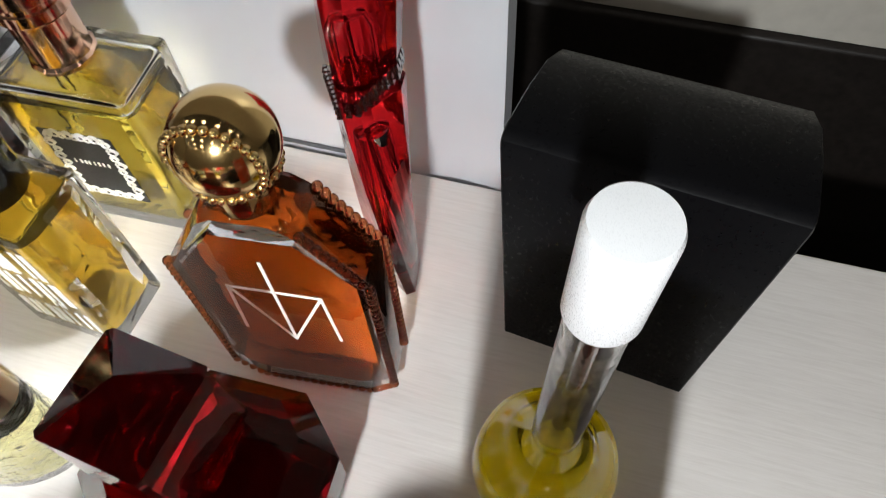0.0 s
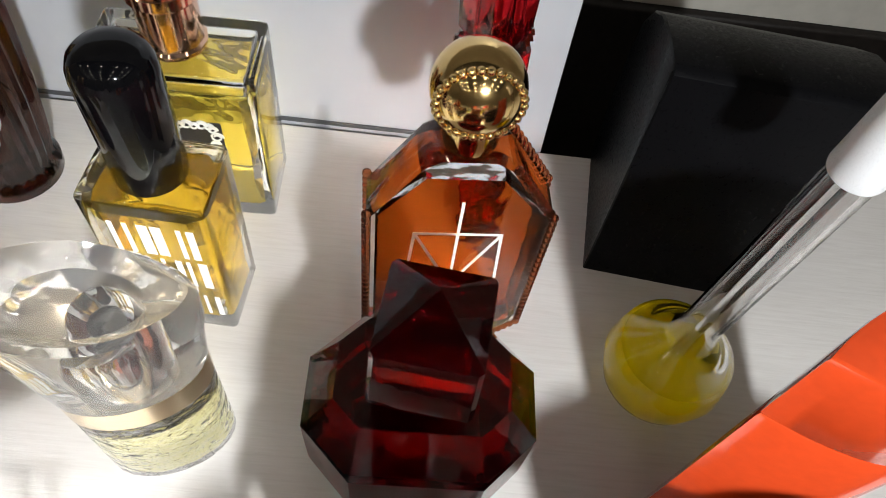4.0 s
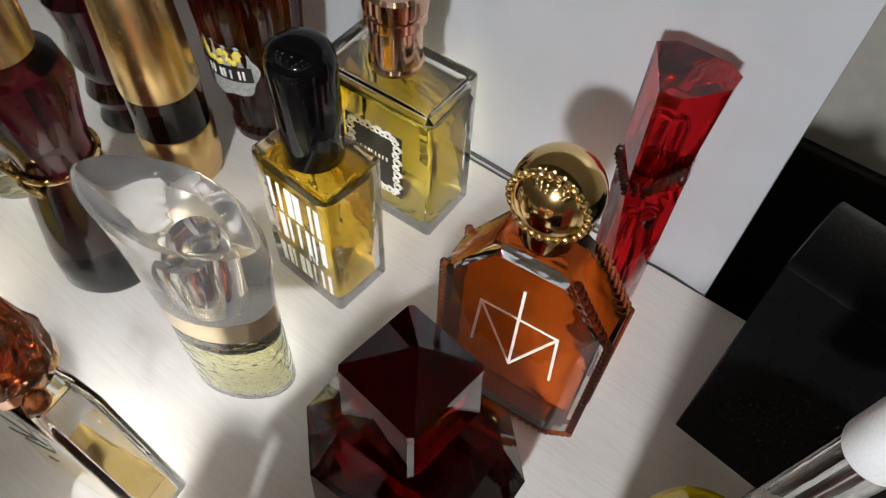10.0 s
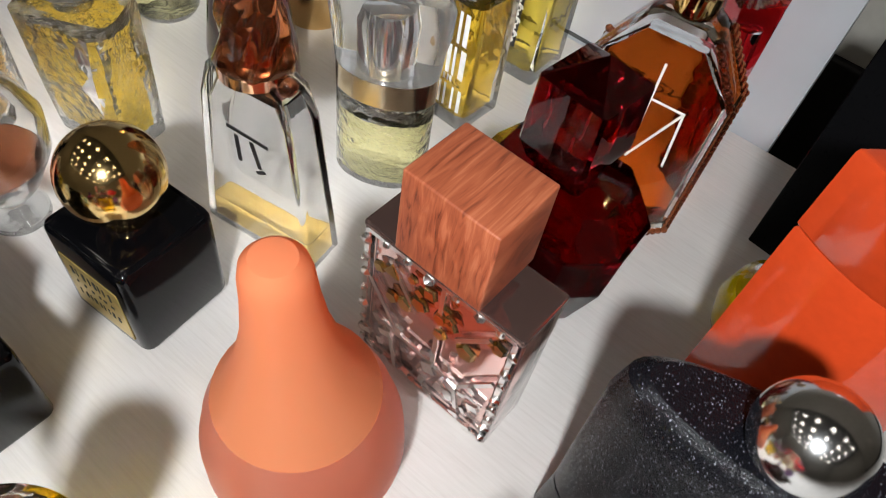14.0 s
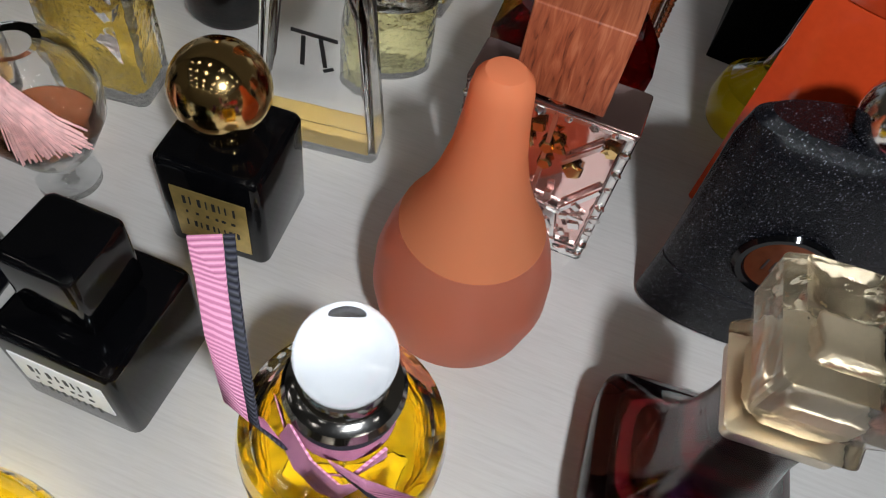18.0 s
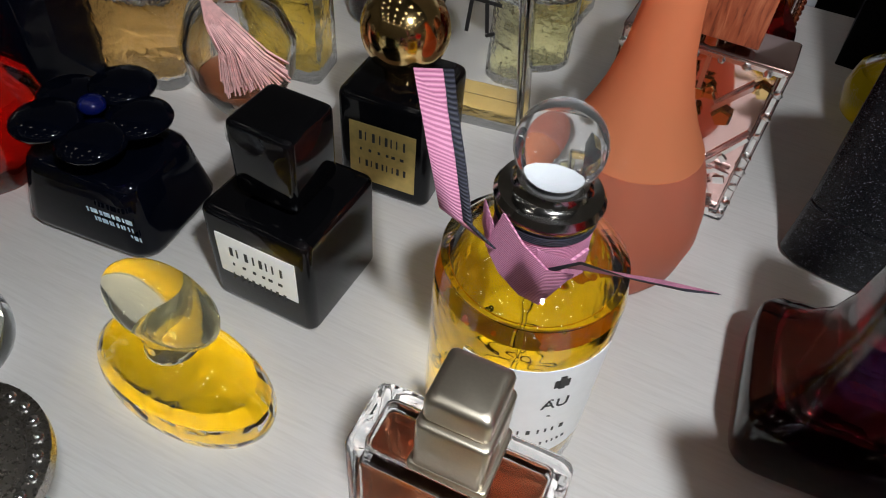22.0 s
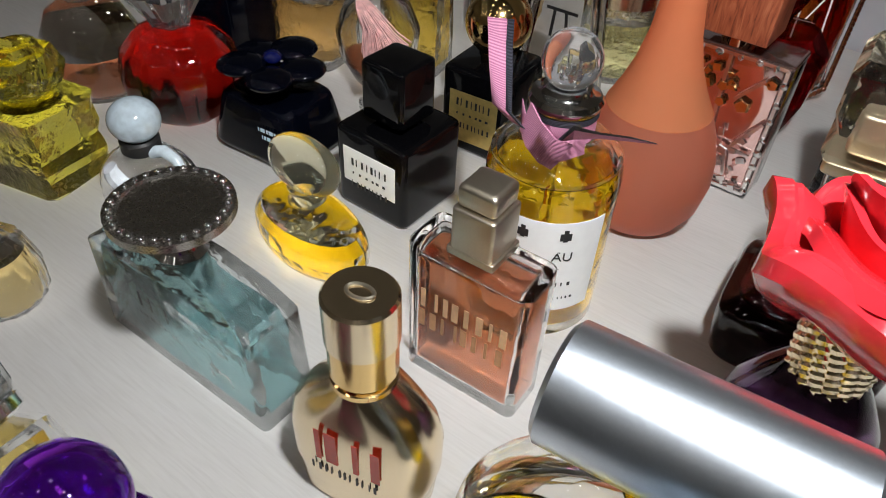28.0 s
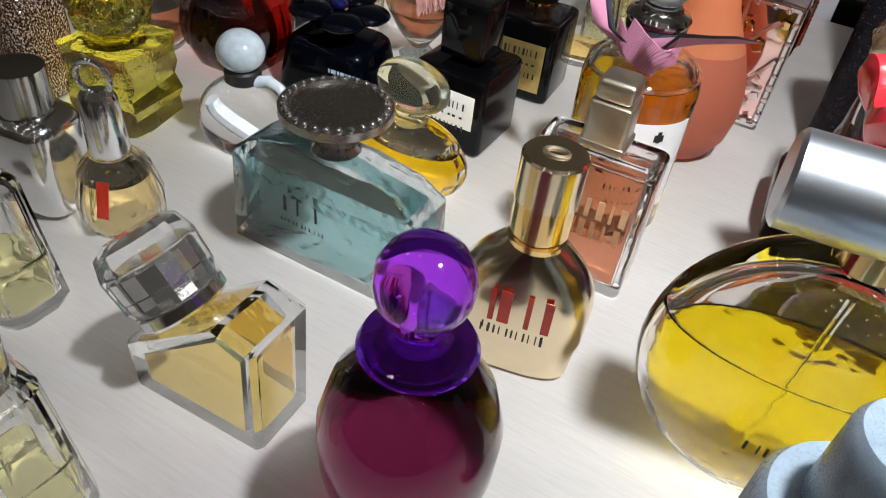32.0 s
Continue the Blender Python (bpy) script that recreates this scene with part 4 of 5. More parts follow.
def glitter_bottle():
    e = stand("perfume_bottle", 0.92, -2.0, -12.9, "black glittering flask with round bronze window and silver ball stopper", "perfume bottle", k=0.98)
    m, n, l, b = nodes_of("black_glitter")
    v = n.new("ShaderNodeTexVoronoi")
    v.inputs["Scale"].default_value = 3600.0
    tc = n.new("ShaderNodeTexCoord")
    l.new(tc.outputs["Object"], v.inputs["Vector"])
    r = ramp(n, l, v.outputs["Color"], [(0.84, (0.004, 0.004, 0.006)), (0.97, (0.22, 0.22, 0.26))])
    l.new(r.outputs[0], b.inputs["Base Color"])
    b.inputs["Roughness"].default_value = 0.22
    b.inputs["Specular IOR Level"].default_value = 0.25
    bp = n.new("ShaderNodeBump")
    bp.inputs["Strength"].default_value = 0.4
    bp.inputs["Distance"].default_value = 0.0004
    l.new(v.outputs["Distance"], bp.inputs["Height"])
    l.new(bp.outputs[0], b.inputs["Normal"])
    part("body", loft([(0, oval(4.2, 1.3)), (0.2, oval(4.4, 1.5)), (2.6, oval(4.3, 1.46)), (2.65, oval(4.24, 1.42)), (2.7, oval(4.3, 1.46)), (8.3, oval(3.95, 1.35, cx=-0.5)), (9.2, oval(3.75, 1.25, cx=-0.55)), (9.5, oval(3.35, 1.0, cx=-0.55))]), m, e)
    ob = part("window", lathe([(0, -0.02), (1.15, 0.0), (1.2, 0.12), (1.38, 0.16), (1.5, 0.02)], 48), BLACK_GLOSS, e, "round glossy black window rim")
    ob.matrix_basis = pose(-0.013, -0.0137, 0.049, 90, 0, -6)
    ob = part("window_film", lathe([(0, 0.03), (1.12, 0.02), (1.14, 0.0)], 48), solid("bronze_film", (0.17, 0.048, 0.02), 0.18, 0.6), e, "round bronze window")
    ob.matrix_basis = pose(-0.013, -0.0139, 0.049, 90, 0, -6)
    ob = part("window_print", bars(5, 1.3, 0.5, 0, 0, stroke=0.14, seed=77), INK, e)
    ob.matrix_basis = pose(-0.013, -0.0144, 0.0485, 0, 0, -6)
    part("neck", lathe([(0.6, 9.2), (0.6, 9.7)], 24, cx=-0.75), SILVER, e)
    part("stopper", ball(1.2, 10.2, 36, cx=-0.75), SILVER, e, "polished silver ball")
    return e


def hourglass():
    e = stand("perfume_bottle", -3.54, -8.62, -16, "dark burgundy flared glass bottle with gold crystal stopper", "perfume bottle", k=0.94)
    wine = clear_mat("burgundy_glass", (0.20, 0.010, 0.018), 0.06, 0.006)
    flare = ((0.0, 1.0), (0.25, 1.05), (1.2, 1.1), (2.3, 1.12), (2.5, 1.08), (2.9, 0.88), (3.5, 0.68), (4.4, 0.52), (5.6, 0.42), (7.0, 0.37), (8.6, 0.36))

    def section(k, p):
        return [(x * 2.75 * k, y * 2.5 * k) for x, y in oval(1.0, 1.0, 48, p)]

    part("body", loft([(z, section(k, 7.0 - 0.3 * z)) for z, k in flare if z < 6.0], lean=0.1), wine, e, "dark burgundy glass")
    part("shoulder", loft([(z, section(k * 1.06 + 0.01, 6.0 - 0.3 * z)) for z, k in flare if z > 2.6], lean=0.1), GLASS, e, "thick clear glass shoulder")
    part("collar", block(2.5, 2.4, 0.5, 0.2, 0.1, z=8.5, cx=-0.6, cy=-0.55), CHAMPAGNE, e)
    part("stopper", loft([(8.95, rrect(2.6, 2.5, 0.2, 3, -0.6, -0.55)), (9.3, rrect(2.9, 2.8, 0.2, 3, -0.6, -0.55)), (9.9, rrect(2.5, 2.4, 0.2, 3, -0.6, -0.55)), (10.6, rrect(3.0, 2.9, 0.2, 3, -0.6, -0.55)), (11.9, rrect(3.1, 3.0, 0.2, 3, -0.6, -0.55)), (12.3, rrect(2.6, 2.5, 0.2, 3, -0.6, -0.55)), (12.1, rrect(1.6, 1.5, 0.2, 3, -0.6, -0.55))]), CHAMPAGNE_CRYSTAL, e, "faceted champagne crystal stopper", sharp=5)
    part("stopper_core", block(1.7, 1.6, 1.5, 0.2, 0.15, z=9.2, cx=-0.6, cy=-0.55), CHAMPAGNE, e, "champagne metal pump inside the stopper")
    return e


def ribbed(name, low, high):
    """Woven ribbon with fine ribs across it."""
    m, n, l, b = nodes_of(name)
    tc = n.new("ShaderNodeTexCoord")
    wv = n.new("ShaderNodeTexWave")
    wv.bands_direction = "Z"
    wv.inputs["Scale"].default_value = 620.0
    wv.inputs["Distortion"].default_value = 0.6
    l.new(tc.outputs["Object"], wv.inputs["Vector"])
    r = ramp(n, l, wv.outputs["Fac"], [(0.2, low), (0.8, high)])
    l.new(r.outputs[0], b.inputs["Base Color"])
    bp = n.new("ShaderNodeBump")
    bp.inputs["Strength"].default_value = 0.6
    bp.inputs["Distance"].default_value = 0.0003
    l.new(wv.outputs["Fac"], bp.inputs["Height"])
    l.new(bp.outputs[0], b.inputs["Normal"])
    b.inputs["Roughness"].default_value = 0.65
    return m


def ribbon_bottle():
    e = stand("perfume_bottle", -13.27, -9.39, -10, "bottle of golden perfume with pink ribbon and glass ball stopper", "perfume bottle", k=0.94)
    part("body", lathe([(0, 0.05), (2.2, 0), (2.4, 0.3), (2.42, 6.6), (2.3, 7.3), (1.9, 7.7), (1.2, 8.0), (0.95, 8.4), (0.95, 9.0)], 56), GLASS, e)
    part("perfume", lathe([(0, 0.7), (2.15, 0.7), (2.2, 0.9), (2.2, 6.5), (1.9, 6.9), (0, 6.9)], 48), L_GOLD, e)
    part("air_space", lathe([(0, 6.93), (1.9, 6.93), (1.6, 7.35), (0.8, 7.7), (0.6, 8.6), (0, 8.6)], 48), HOLLOW, e)
    part("spray_tube", tube([(0.05, 0, 8.8), (0.0, -0.1, 5.0), (0.3, -0.2, 1.0)], 0.14), GLASS, e)
    part("collar", lathe([(0.95, 8.85), (1.05, 8.95), (1.22, 9.1), (1.27, 9.3), (1.18, 9.45), (0.95, 9.5), (0.85, 9.6), (0.8, 9.75), (0.55, 9.8), (0, 9.8)], 48), DARK_STEEL, e)
    part("stopper_seat", lathe([(0, 9.84), (0.62, 9.84), (0.66, 9.9), (0.5, 9.92), (0, 9.86)], 40), solid("white_silver", (0.74, 0.76, 0.79), 0.35, 0.6, bump=0.01, vary=0.03, scale=1500), e)
    part("stopper", ball(1.0, 10.62, 40), CRYSTAL, e, "clear glass ball")
    bm = bmesh.new()
    add_box(bm, 4.1, 0.02, 4.2, 0.2, -2.44, 3.45)
    bmesh.ops.subdivide_edges(bm, edges=[d for d in bm.edges if abs((d.verts[0].co - d.verts[1].co).x) > 1], cuts=14, use_grid_fill=True)
    def turned(ob):
        ob.matrix_basis = pose(0, 0, 0.003, 0, 0, 17)

    turned(part("label", bent(bm, 2.43), WHITE_PAPER, e, "white printed paper label"))
    turned(part("lettering", bent(words("AU", 0.55, -2.465, 4.05, 0.75), 2.43), INK, e, "printed word"))
    bm = bmesh.new()
    add_box(bm, 0.28, 0.02, 1.3, -1.1, -2.465, 4.0)
    turned(part("initial", bent(bm, 2.43), INK, e, "tall black initial shape"))
    for x in (-0.75, 0.75):
        bm = bmesh.new()
        add_box(bm, 0.4, 0.02, 0.3, x, -2.465, 4.95)
        add_box(bm, 0.16, 0.022, 0.5, x, -2.466, 5.0)
        turned(part("crest", bent(bm, 2.43), INK, e, "small printed crest"))
    for z, w, x in ((4.25, 1.5, -0.1), (3.45, 1.4, 0.0)):
        bm = bmesh.new()
        add_box(bm, w, 0.02, 0.03, x, -2.465, z)
        turned(part("rule", bent(bm, 2.43), INK, e))
    turned(part("lettering", bent(bars(9, 2.2, 0.16, -2.465, 2.7, 0.2, seed=31), 2.43), INK, e))
    turned(part("lettering", bent(bars(14, 2.6, 0.1, -2.465, 2.0, 0.2, seed=32), 2.43), INK, e))
    pink = ribbed("pink_grosgrain", (0.50, 0.16, 0.29), (0.78, 0.34, 0.50))
    rib_ink = ribbed("black_ribbon_edge", (0.006, 0.006, 0.012), (0.04, 0.04, 0.06))

    def strip(points, wide, shift, mat, name):
        """A flat ribbon along points; shift moves it sideways for its dark border."""
        bm = bmesh.new()
        rows_r = []
        for p, side in points:
            s = Vector(side).normalized()
            c = Vector(p)
            f = s.cross(Vector((0.3, 0.2, 1))).normalized() * 0.035
            k = Vector(side).length if Vector(side).length < 0.4 else 1.0
            a, b = c + s * k * (shift - wide / 2), c + s * k * (shift + wide / 2)
            rows_r.append([bm.verts.new(a - f), bm.verts.new(b - f), bm.verts.new(b + f), bm.verts.new(a + f)])
        bridge(bm, rows_r)
        part(name, bm, mat, e, "pink grosgrain ribbon tail" if mat is pink else "black ribbon border", sharp=80)

    for name, pts in (("ribbon_tail", [((-1.3, -0.9, 8.3), (0.6, -0.5, 0.2)), ((-2.0, -0.8, 8.7), (0.8, -0.4, 0.1)), ((-2.6, 0.2, 9.6), (0.9, -0.2, 0)), ((-3.1, 1.2, 10.0), (0.9, -0.1, 0)), ((-3.5, 2.0, 10.4), (0.9, 0.3, 0))]),
                      ("ribbon_tail", [((0.1, -1.4, 8.6), (0.1, 0.1, -0.7)), ((0.9, -1.8, 9.1), (0.1, -0.4, 0.6)), ((1.8, -2.1, 9.5), (0.2, -0.6, 0.55)), ((2.7, -2.3, 9.8), (0.2, -0.66, 0.55)), ((3.5, -2.43, 10.0), (0.03, -0.1, 0.08))])):
        strip(pts, 0.7, 0.0, pink, name)
        strip(pts, 0.24, 0.49, rib_ink, "ribbon_border")
    strip([((-1.35, -0.3, 8.5), (0, -0.2, 1)), ((-0.9, -1.0, 8.2), (0.1, -0.3, 1)), ((-0.2, -1.4, 7.9), (0.2, -0.4, 1)), ((0.5, -1.35, 8.0), (0.1, -0.3, 1)), ((1.1, -0.8, 8.3), (0, -0.2, 1))], 1.0, 0.0, pink, "ribbon_knot")
    strip([((-0.95, -1.0, 8.75), (0.25, -0.1, 1)), ((-0.45, -1.5, 8.5), (0.35, -0.1, 1)), ((0.15, -1.75, 8.2), (0.4, -0.1, 1)), ((0.65, -1.65, 8.05), (0.5, 0.1, 1))], 1.25, 0.0, pink, "ribbon_fold")
    part("ribbon_edge", lathe([(1.06, 8.75), (1.19, 8.8), (1.19, 9.0), (1.06, 9.05)], 40), rib_ink, e)
    part("ribbon_band", lathe([(1.05, 8.0), (1.15, 8.05), (1.15, 8.9), (1.05, 8.95)], 40), pink, e)
    return e


slab_bottle()
ball_cap_yellow()
square_black(-17.73, 0.81, -15.8, 3.8, 4.6, True, 0.94)
square_black(-20.33, -5.19, -20.5, 4.36, 4.5, False, 0.87)
teardrop()
wood_cap_bottle()
orange_slab()
glitter_bottle()
hourglass()
ribbon_bottle()


# ---------------------------------------------------------------- bottles in front
def flower_cap():
    e = stand("perfume_bottle", -27.15, -3.1, -15, "midnight blue glass bottle with black flower stopper", "perfume bottle", k=0.88)
    part("body", block(6.0, 4.8, 3.4, 0.9, 0.6, top=0.86), BLACK_BLUE, e)
    part("neck", lathe([(0.9, 3.2), (0.9, 4.4)], 24), BLACK_GLOSS, e)
    for k in range(5):
        a = 2 * math.pi * k / 5 + 0.3
        part("petal", ball(1.25, 4.7 + 0.25 * (k % 2), 24, cx=1.6 * math.cos(a), cy=1.6 * math.sin(a), sz=0.34), BLACK_BLUE, e)
    part("stamen", ball(0.5, 5.1, 20, sz=0.7), solid("blue_jewel", (0.002, 0.005, 0.06), 0.08), e, "blue jewel")
    for k, (z, w) in enumerate(((2.3, 2.6), (1.8, 2.2), (1.3, 2.6))):
        part("lettering", bars(11, w * 0.8, 0.22, -2.36 + 0.07 * k, z, 1.7, seed=90 + k, stroke=0.3), solid("pale_blue_print", (0.45, 0.58, 0.7), 0.5), e, "pale blue printed line")
    return e


def pebble():
    e = stand("perfume_bottle", -21.87, -10.77, -22, "flat oval bottle of golden perfume with clear oval stopper", "perfume bottle", k=0.87)
    part("body", ball(1, 2.1, 40, 3.2, 1.7, 2.1), GLASS, e)
    bm = ball(1, 2.05, 18, 2.95, 1.45, 1.85)
    for v in bm.verts:
        v.co.z = min(v.co.z, 2.9)
    part("perfume", bm, L_GOLD, e, sharp=5)
    part("neck", lathe([(0.8, 3.9), (0.7, 4.3), (0.8, 4.7)], 24), YELLOW_CLEAR, e)
    part("stopper", ball(1, 5.7, 36, 1.9, 1.0, 1.25), YELLOW_CLEAR, e, "clear yellow oval stopper")
    return e


def slim_rect():
    e = stand("perfume_bottle", -14.49, -13.96, -17.9, "slim rectangular bottle of peach perfume with brushed champagne cap", "perfume bottle", k=0.9)
    part("body", block(4.8, 2.0, 6.5, 0.3, 0.25), GLASS, e)
    part("perfume", block(4.05, 1.35, 5.2, 0.2, 0.15, z=0.55), L_ROSE, e)
    part("air_space", block(4.05, 1.35, 0.4, 0.2, 0.1, z=5.78), HOLLOW, e)
    part("collar", block(1.8, 1.7, 0.3, 0.1, 0.05, z=6.5), CHAMPAGNE, e)
    part("cap", block(1.6, 1.65, 1.7, 0.15, 0.1, z=6.7), CHAMPAGNE, e)
    part("cap_top", block(1.42, 1.42, 0.85, 0.15, 0.2, z=8.4), CHAMPAGNE, e)
    part("lettering", bars(8, 3.6, 0.85, -1.02, 4.1, seed=41, stroke=0.22), solid("copper_print", (0.85, 0.55, 0.32), 0.4, 0.5), e)
    part("lettering", bars(8, 3.6, 0.8, -1.02, 3.1, seed=42, stroke=0.22), solid("copper_print_dim", (0.6, 0.33, 0.17), 0.35, 0.6), e)
    return e


def gold_flask():
    e = stand("perfume_bottle", -16.3, -18.77, -8, "polished gold flask with dark red raised lettering and tall gold cap", "perfume bottle", k=0.89)
    part("body", loft([(0, oval(2.1, 1.15, 48, 3.2)), (0.15, oval(2.22, 1.28, 48, 3.2)), (1.7, oval(2.36, 1.36, 48, 3.0)), (1.74, oval(2.42, 1.42, 48, 3.0)), (3.3, oval(2.46, 1.42, 48, 2.8)), (4.1, oval(2.3, 1.36, 48, 2.5)), (4.8, oval(1.85, 1.22, 48, 2.2)), (5.3, oval(1.35, 1.1, 48)), (5.6, oval(1.0, 1.0, 48))]), PALE_GOLD, e)
    part("collar", lathe([(1.0, 5.5), (1.02, 5.8), (0.9, 5.85), (0.9, 6.0), (1.02, 6.05), (1.02, 7.3)], 40), GOLD, e)
    part("cap", lathe([(1.02, 7.3), (1.08, 7.35), (1.08, 8.9), (1.0, 9.0), (0, 9.0)], 40), PALE_GOLD, e)
    part("emblem", tube([(0.4 * math.cos(k / 14 * 2 * math.pi), 0.25 * math.sin(k / 14 * 2 * math.pi), 9.03) for k in range(14)], 0.06, closed=True), CHAMPAGNE, e)
    part("lettering", bars(4, 2.6, 1.5, -1.44, 3.4, seed=51, stroke=0.24), RED_INK, e, "dark red raised letters")
    part("lettering", bars(11, 2.4, 0.35, -1.44, 2.2, seed=52), INK, e)
    return e


def red_bloom():
    e = stand("perfume_bottle", -5.0, -15.25, 0, "dark plum round bottle with big red folded flower stopper", "perfume bottle")
    part("body", lathe([(0, 0.1), (1.1, 0), (1.8, 0.6), (2.15, 1.8), (2.2, 3.0), (1.95, 4.1), (1.4, 5.1), (0.95, 5.8)], 48), clear_mat("violet_black_glass", (0.28, 0.12, 0.34), 0.3, 0.02), e)
    for k in range(7):
        part("braid", tube([(r * math.cos(a), r * math.sin(a), 5.7 + 0.27 * k + 0.07 * math.sin(16 * a + k)) for r, a in ((0.82 + 0.02 * k + 0.05 * math.cos(16 * a + k), a) for a in (2 * math.pi * i / 96 for i in range(96)))], 0.17, closed=True), PALE_GOLD, e, "twisted gold cord")
    red = solid("red_rubber", (0.80, 0.03, 0.045), 0.2, 0.0, coat=0.4, bump=0.02, vary=0.05)

    def frill(rows_f, waves, amp, phase, spread=1.0, arc=2 * math.pi, belly=False):
        """A ruffled petal: rings of (radius, height) waved round its rim, with thickness."""
        bm = bmesh.new()
        seg = 72
        shells = []
        for off in (0.0, 0.22):
            rings = []
            for k, (r, z) in enumerate(rows_f):
                t = k / (len(rows_f) - 1)
                ring = []
                for s in range(seg):
                    a = arc * s / seg + phase
                    t = math.sin(math.pi * k / (len(rows_f) - 1)) ** 0.6 if belly else t
                    w = amp * t * math.sin(waves * a + phase) + 0.4 * amp * t * math.sin((waves + 2) * a + 1.3 * phase)
                    rr = (r - off) * (1 + 0.12 * t * math.sin(waves * a + 1.7)) * spread
                    ring.append(bm.verts.new((rr * math.cos(a), rr * math.sin(a) * (0.7 if math.sin(a) > 0 else 1.0), z + w - 0.1 * rr * math.cos(a) + 0.45)))
                rings.append(ring)
            shells.append(rings)
        for rings, flip in ((shells[0], False), (shells[1], True)):
            for a, b in zip(rings, rings[1:]):
                for s in range(seg):
                    q = (a[s], a[(s + 1) % seg], b[(s + 1) % seg], b[s])
                    bm.faces.new(q[::-1] if flip else q)
        for k in (0, -1):
            a, b = shells[0][k], shells[1][k]
            for s in range(seg):
                bm.faces.new((a[s], a[(s + 1) % seg], b[(s + 1) % seg], b[s]))
        return bm

    part("petal", frill([(0.95, 7.0), (1.35, 7.15), (1.9, 7.5), (2.4, 7.9), (2.8, 8.3), (3.05, 8.8), (3.0, 9.3), (2.6, 9.5), (2.0, 9.3), (1.3, 8.7)], 5, 0.38, 0.4, belly=True), red, e, "outer draped petal")
    part("petal", frill([(1.0, 8.5), (1.5, 9.1), (1.9, 9.6), (2.2, 9.7), (2.35, 9.3)], 3, 0.3, 2.3), red, e, "middle ruffled petal")
    part("petal", frill([(1.0, 8.5), (1.25, 9.1), (1.4, 9.8), (1.5, 10.1)], 2, 0.35, 1.2), red, e, "inner ruffled petal")
    bm = frill([(0.3, 8.3), (0.6, 9.3), (0.8, 10.2), (0.95, 10.8)], 1, 0.6, 2.9)
    for v in bm.verts:
        v.co.x -= 0.3 * (v.co.z - 8.75)
    part("petal", bm, red, e, "rolled pointed heart petal")
    part("heart", lathe([(0, 7.2), (0.9, 7.25), (1.1, 7.9), (0.8, 9.2), (0, 9.4)], 32), red, e)
    return e


def disc_bottle():
    e = stand("perfume_bottle", -9.16, -22.08, -14.4, "big round bottle of golden perfume with silver cylinder cap", "perfume bottle", k=0.85)
    part("body", ball(1, 5.3, 48, 4.75, 2.2, 5.3), GLASS, e)
    bm = ball(1, 5.0, 48, 4.15, 1.75, 4.5)
    for v in bm.verts:
        v.co.z = min(v.co.z, 6.5)
    part("perfume", bm, L_LEMON, e)
    bm = ball(1, 5.0, 48, 4.15, 1.75, 4.5)
    for v in bm.verts:
        v.co.z = max(v.co.z, 6.53)
    part("air_space", bm, HOLLOW, e)
    part("spray_tube", tube([(0.1, 0, 9.0), (0.0, 0.1, 5.0), (-0.6, 0.1, 1.4)], 0.13), GLASS, e)
    part("neck", lathe([(1.0, 10.2), (1.0, 11.0)], 24), GOLD, e)
    bm = lathe([(0, -2.85), (1.2, -2.85), (1.35, -2.72), (1.35, 2.72), (1.2, 2.85), (0, 2.85)], 48)
    ob = part("cap", bm, solid("satin_silver", (0.70, 0.75, 0.82), 0.34, 1.0, bump=0.01, vary=0.02, scale=1500), e, "silver cylinder cap")
    ob.matrix_basis = pose(0, 0, 0.119, 0, 90, 0)
    part("lettering", bars(6, 1.8, 0.4, -2.23, 4.2, 0.0, seed=61), INK, e)
    return e


def swan_round():
    e = stand("perfume_bottle", -29.11, -10.36, 0, "round clear glass bottle with pale blue ball stopper", "perfume bottle", k=0.9)
    part("body", ball(1, 2.1, 40, 2.3, 1.9, 2.1), GLASS, e)
    part("swirl", tube([(1.2 * math.cos(k / 10 * 3), -0.6, 1.0 + 2.0 * k / 10) for k in range(11)], 0.35), solid("milk_glass", (0.75, 0.78, 0.82), 0.2), e, "white glass swirl")
    part("curl", tube([(0.7, -0.2, 4.15), (1.3, -0.2, 4.35), (1.9, -0.3, 4.1), (2.3, -0.5, 3.4), (2.35, -0.7, 2.6), (2.1, -1.0, 1.9)], 0.3, 12, taper=0.5), solid("pale_milk_glass", (0.62, 0.70, 0.75), 0.2), e, "pale blue milk glass curl")
    part("collar", lathe([(0.75, 4.0), (0.85, 4.1), (0.85, 4.6), (0.75, 4.7)], 32), INK, e)
    part("stopper", ball(1.1, 5.5, 36, sz=0.88), solid("blue_milk_glass", (0.52, 0.60, 0.66), 0.15, coat=0.5), e, "pale blue milk glass ball")
    return e


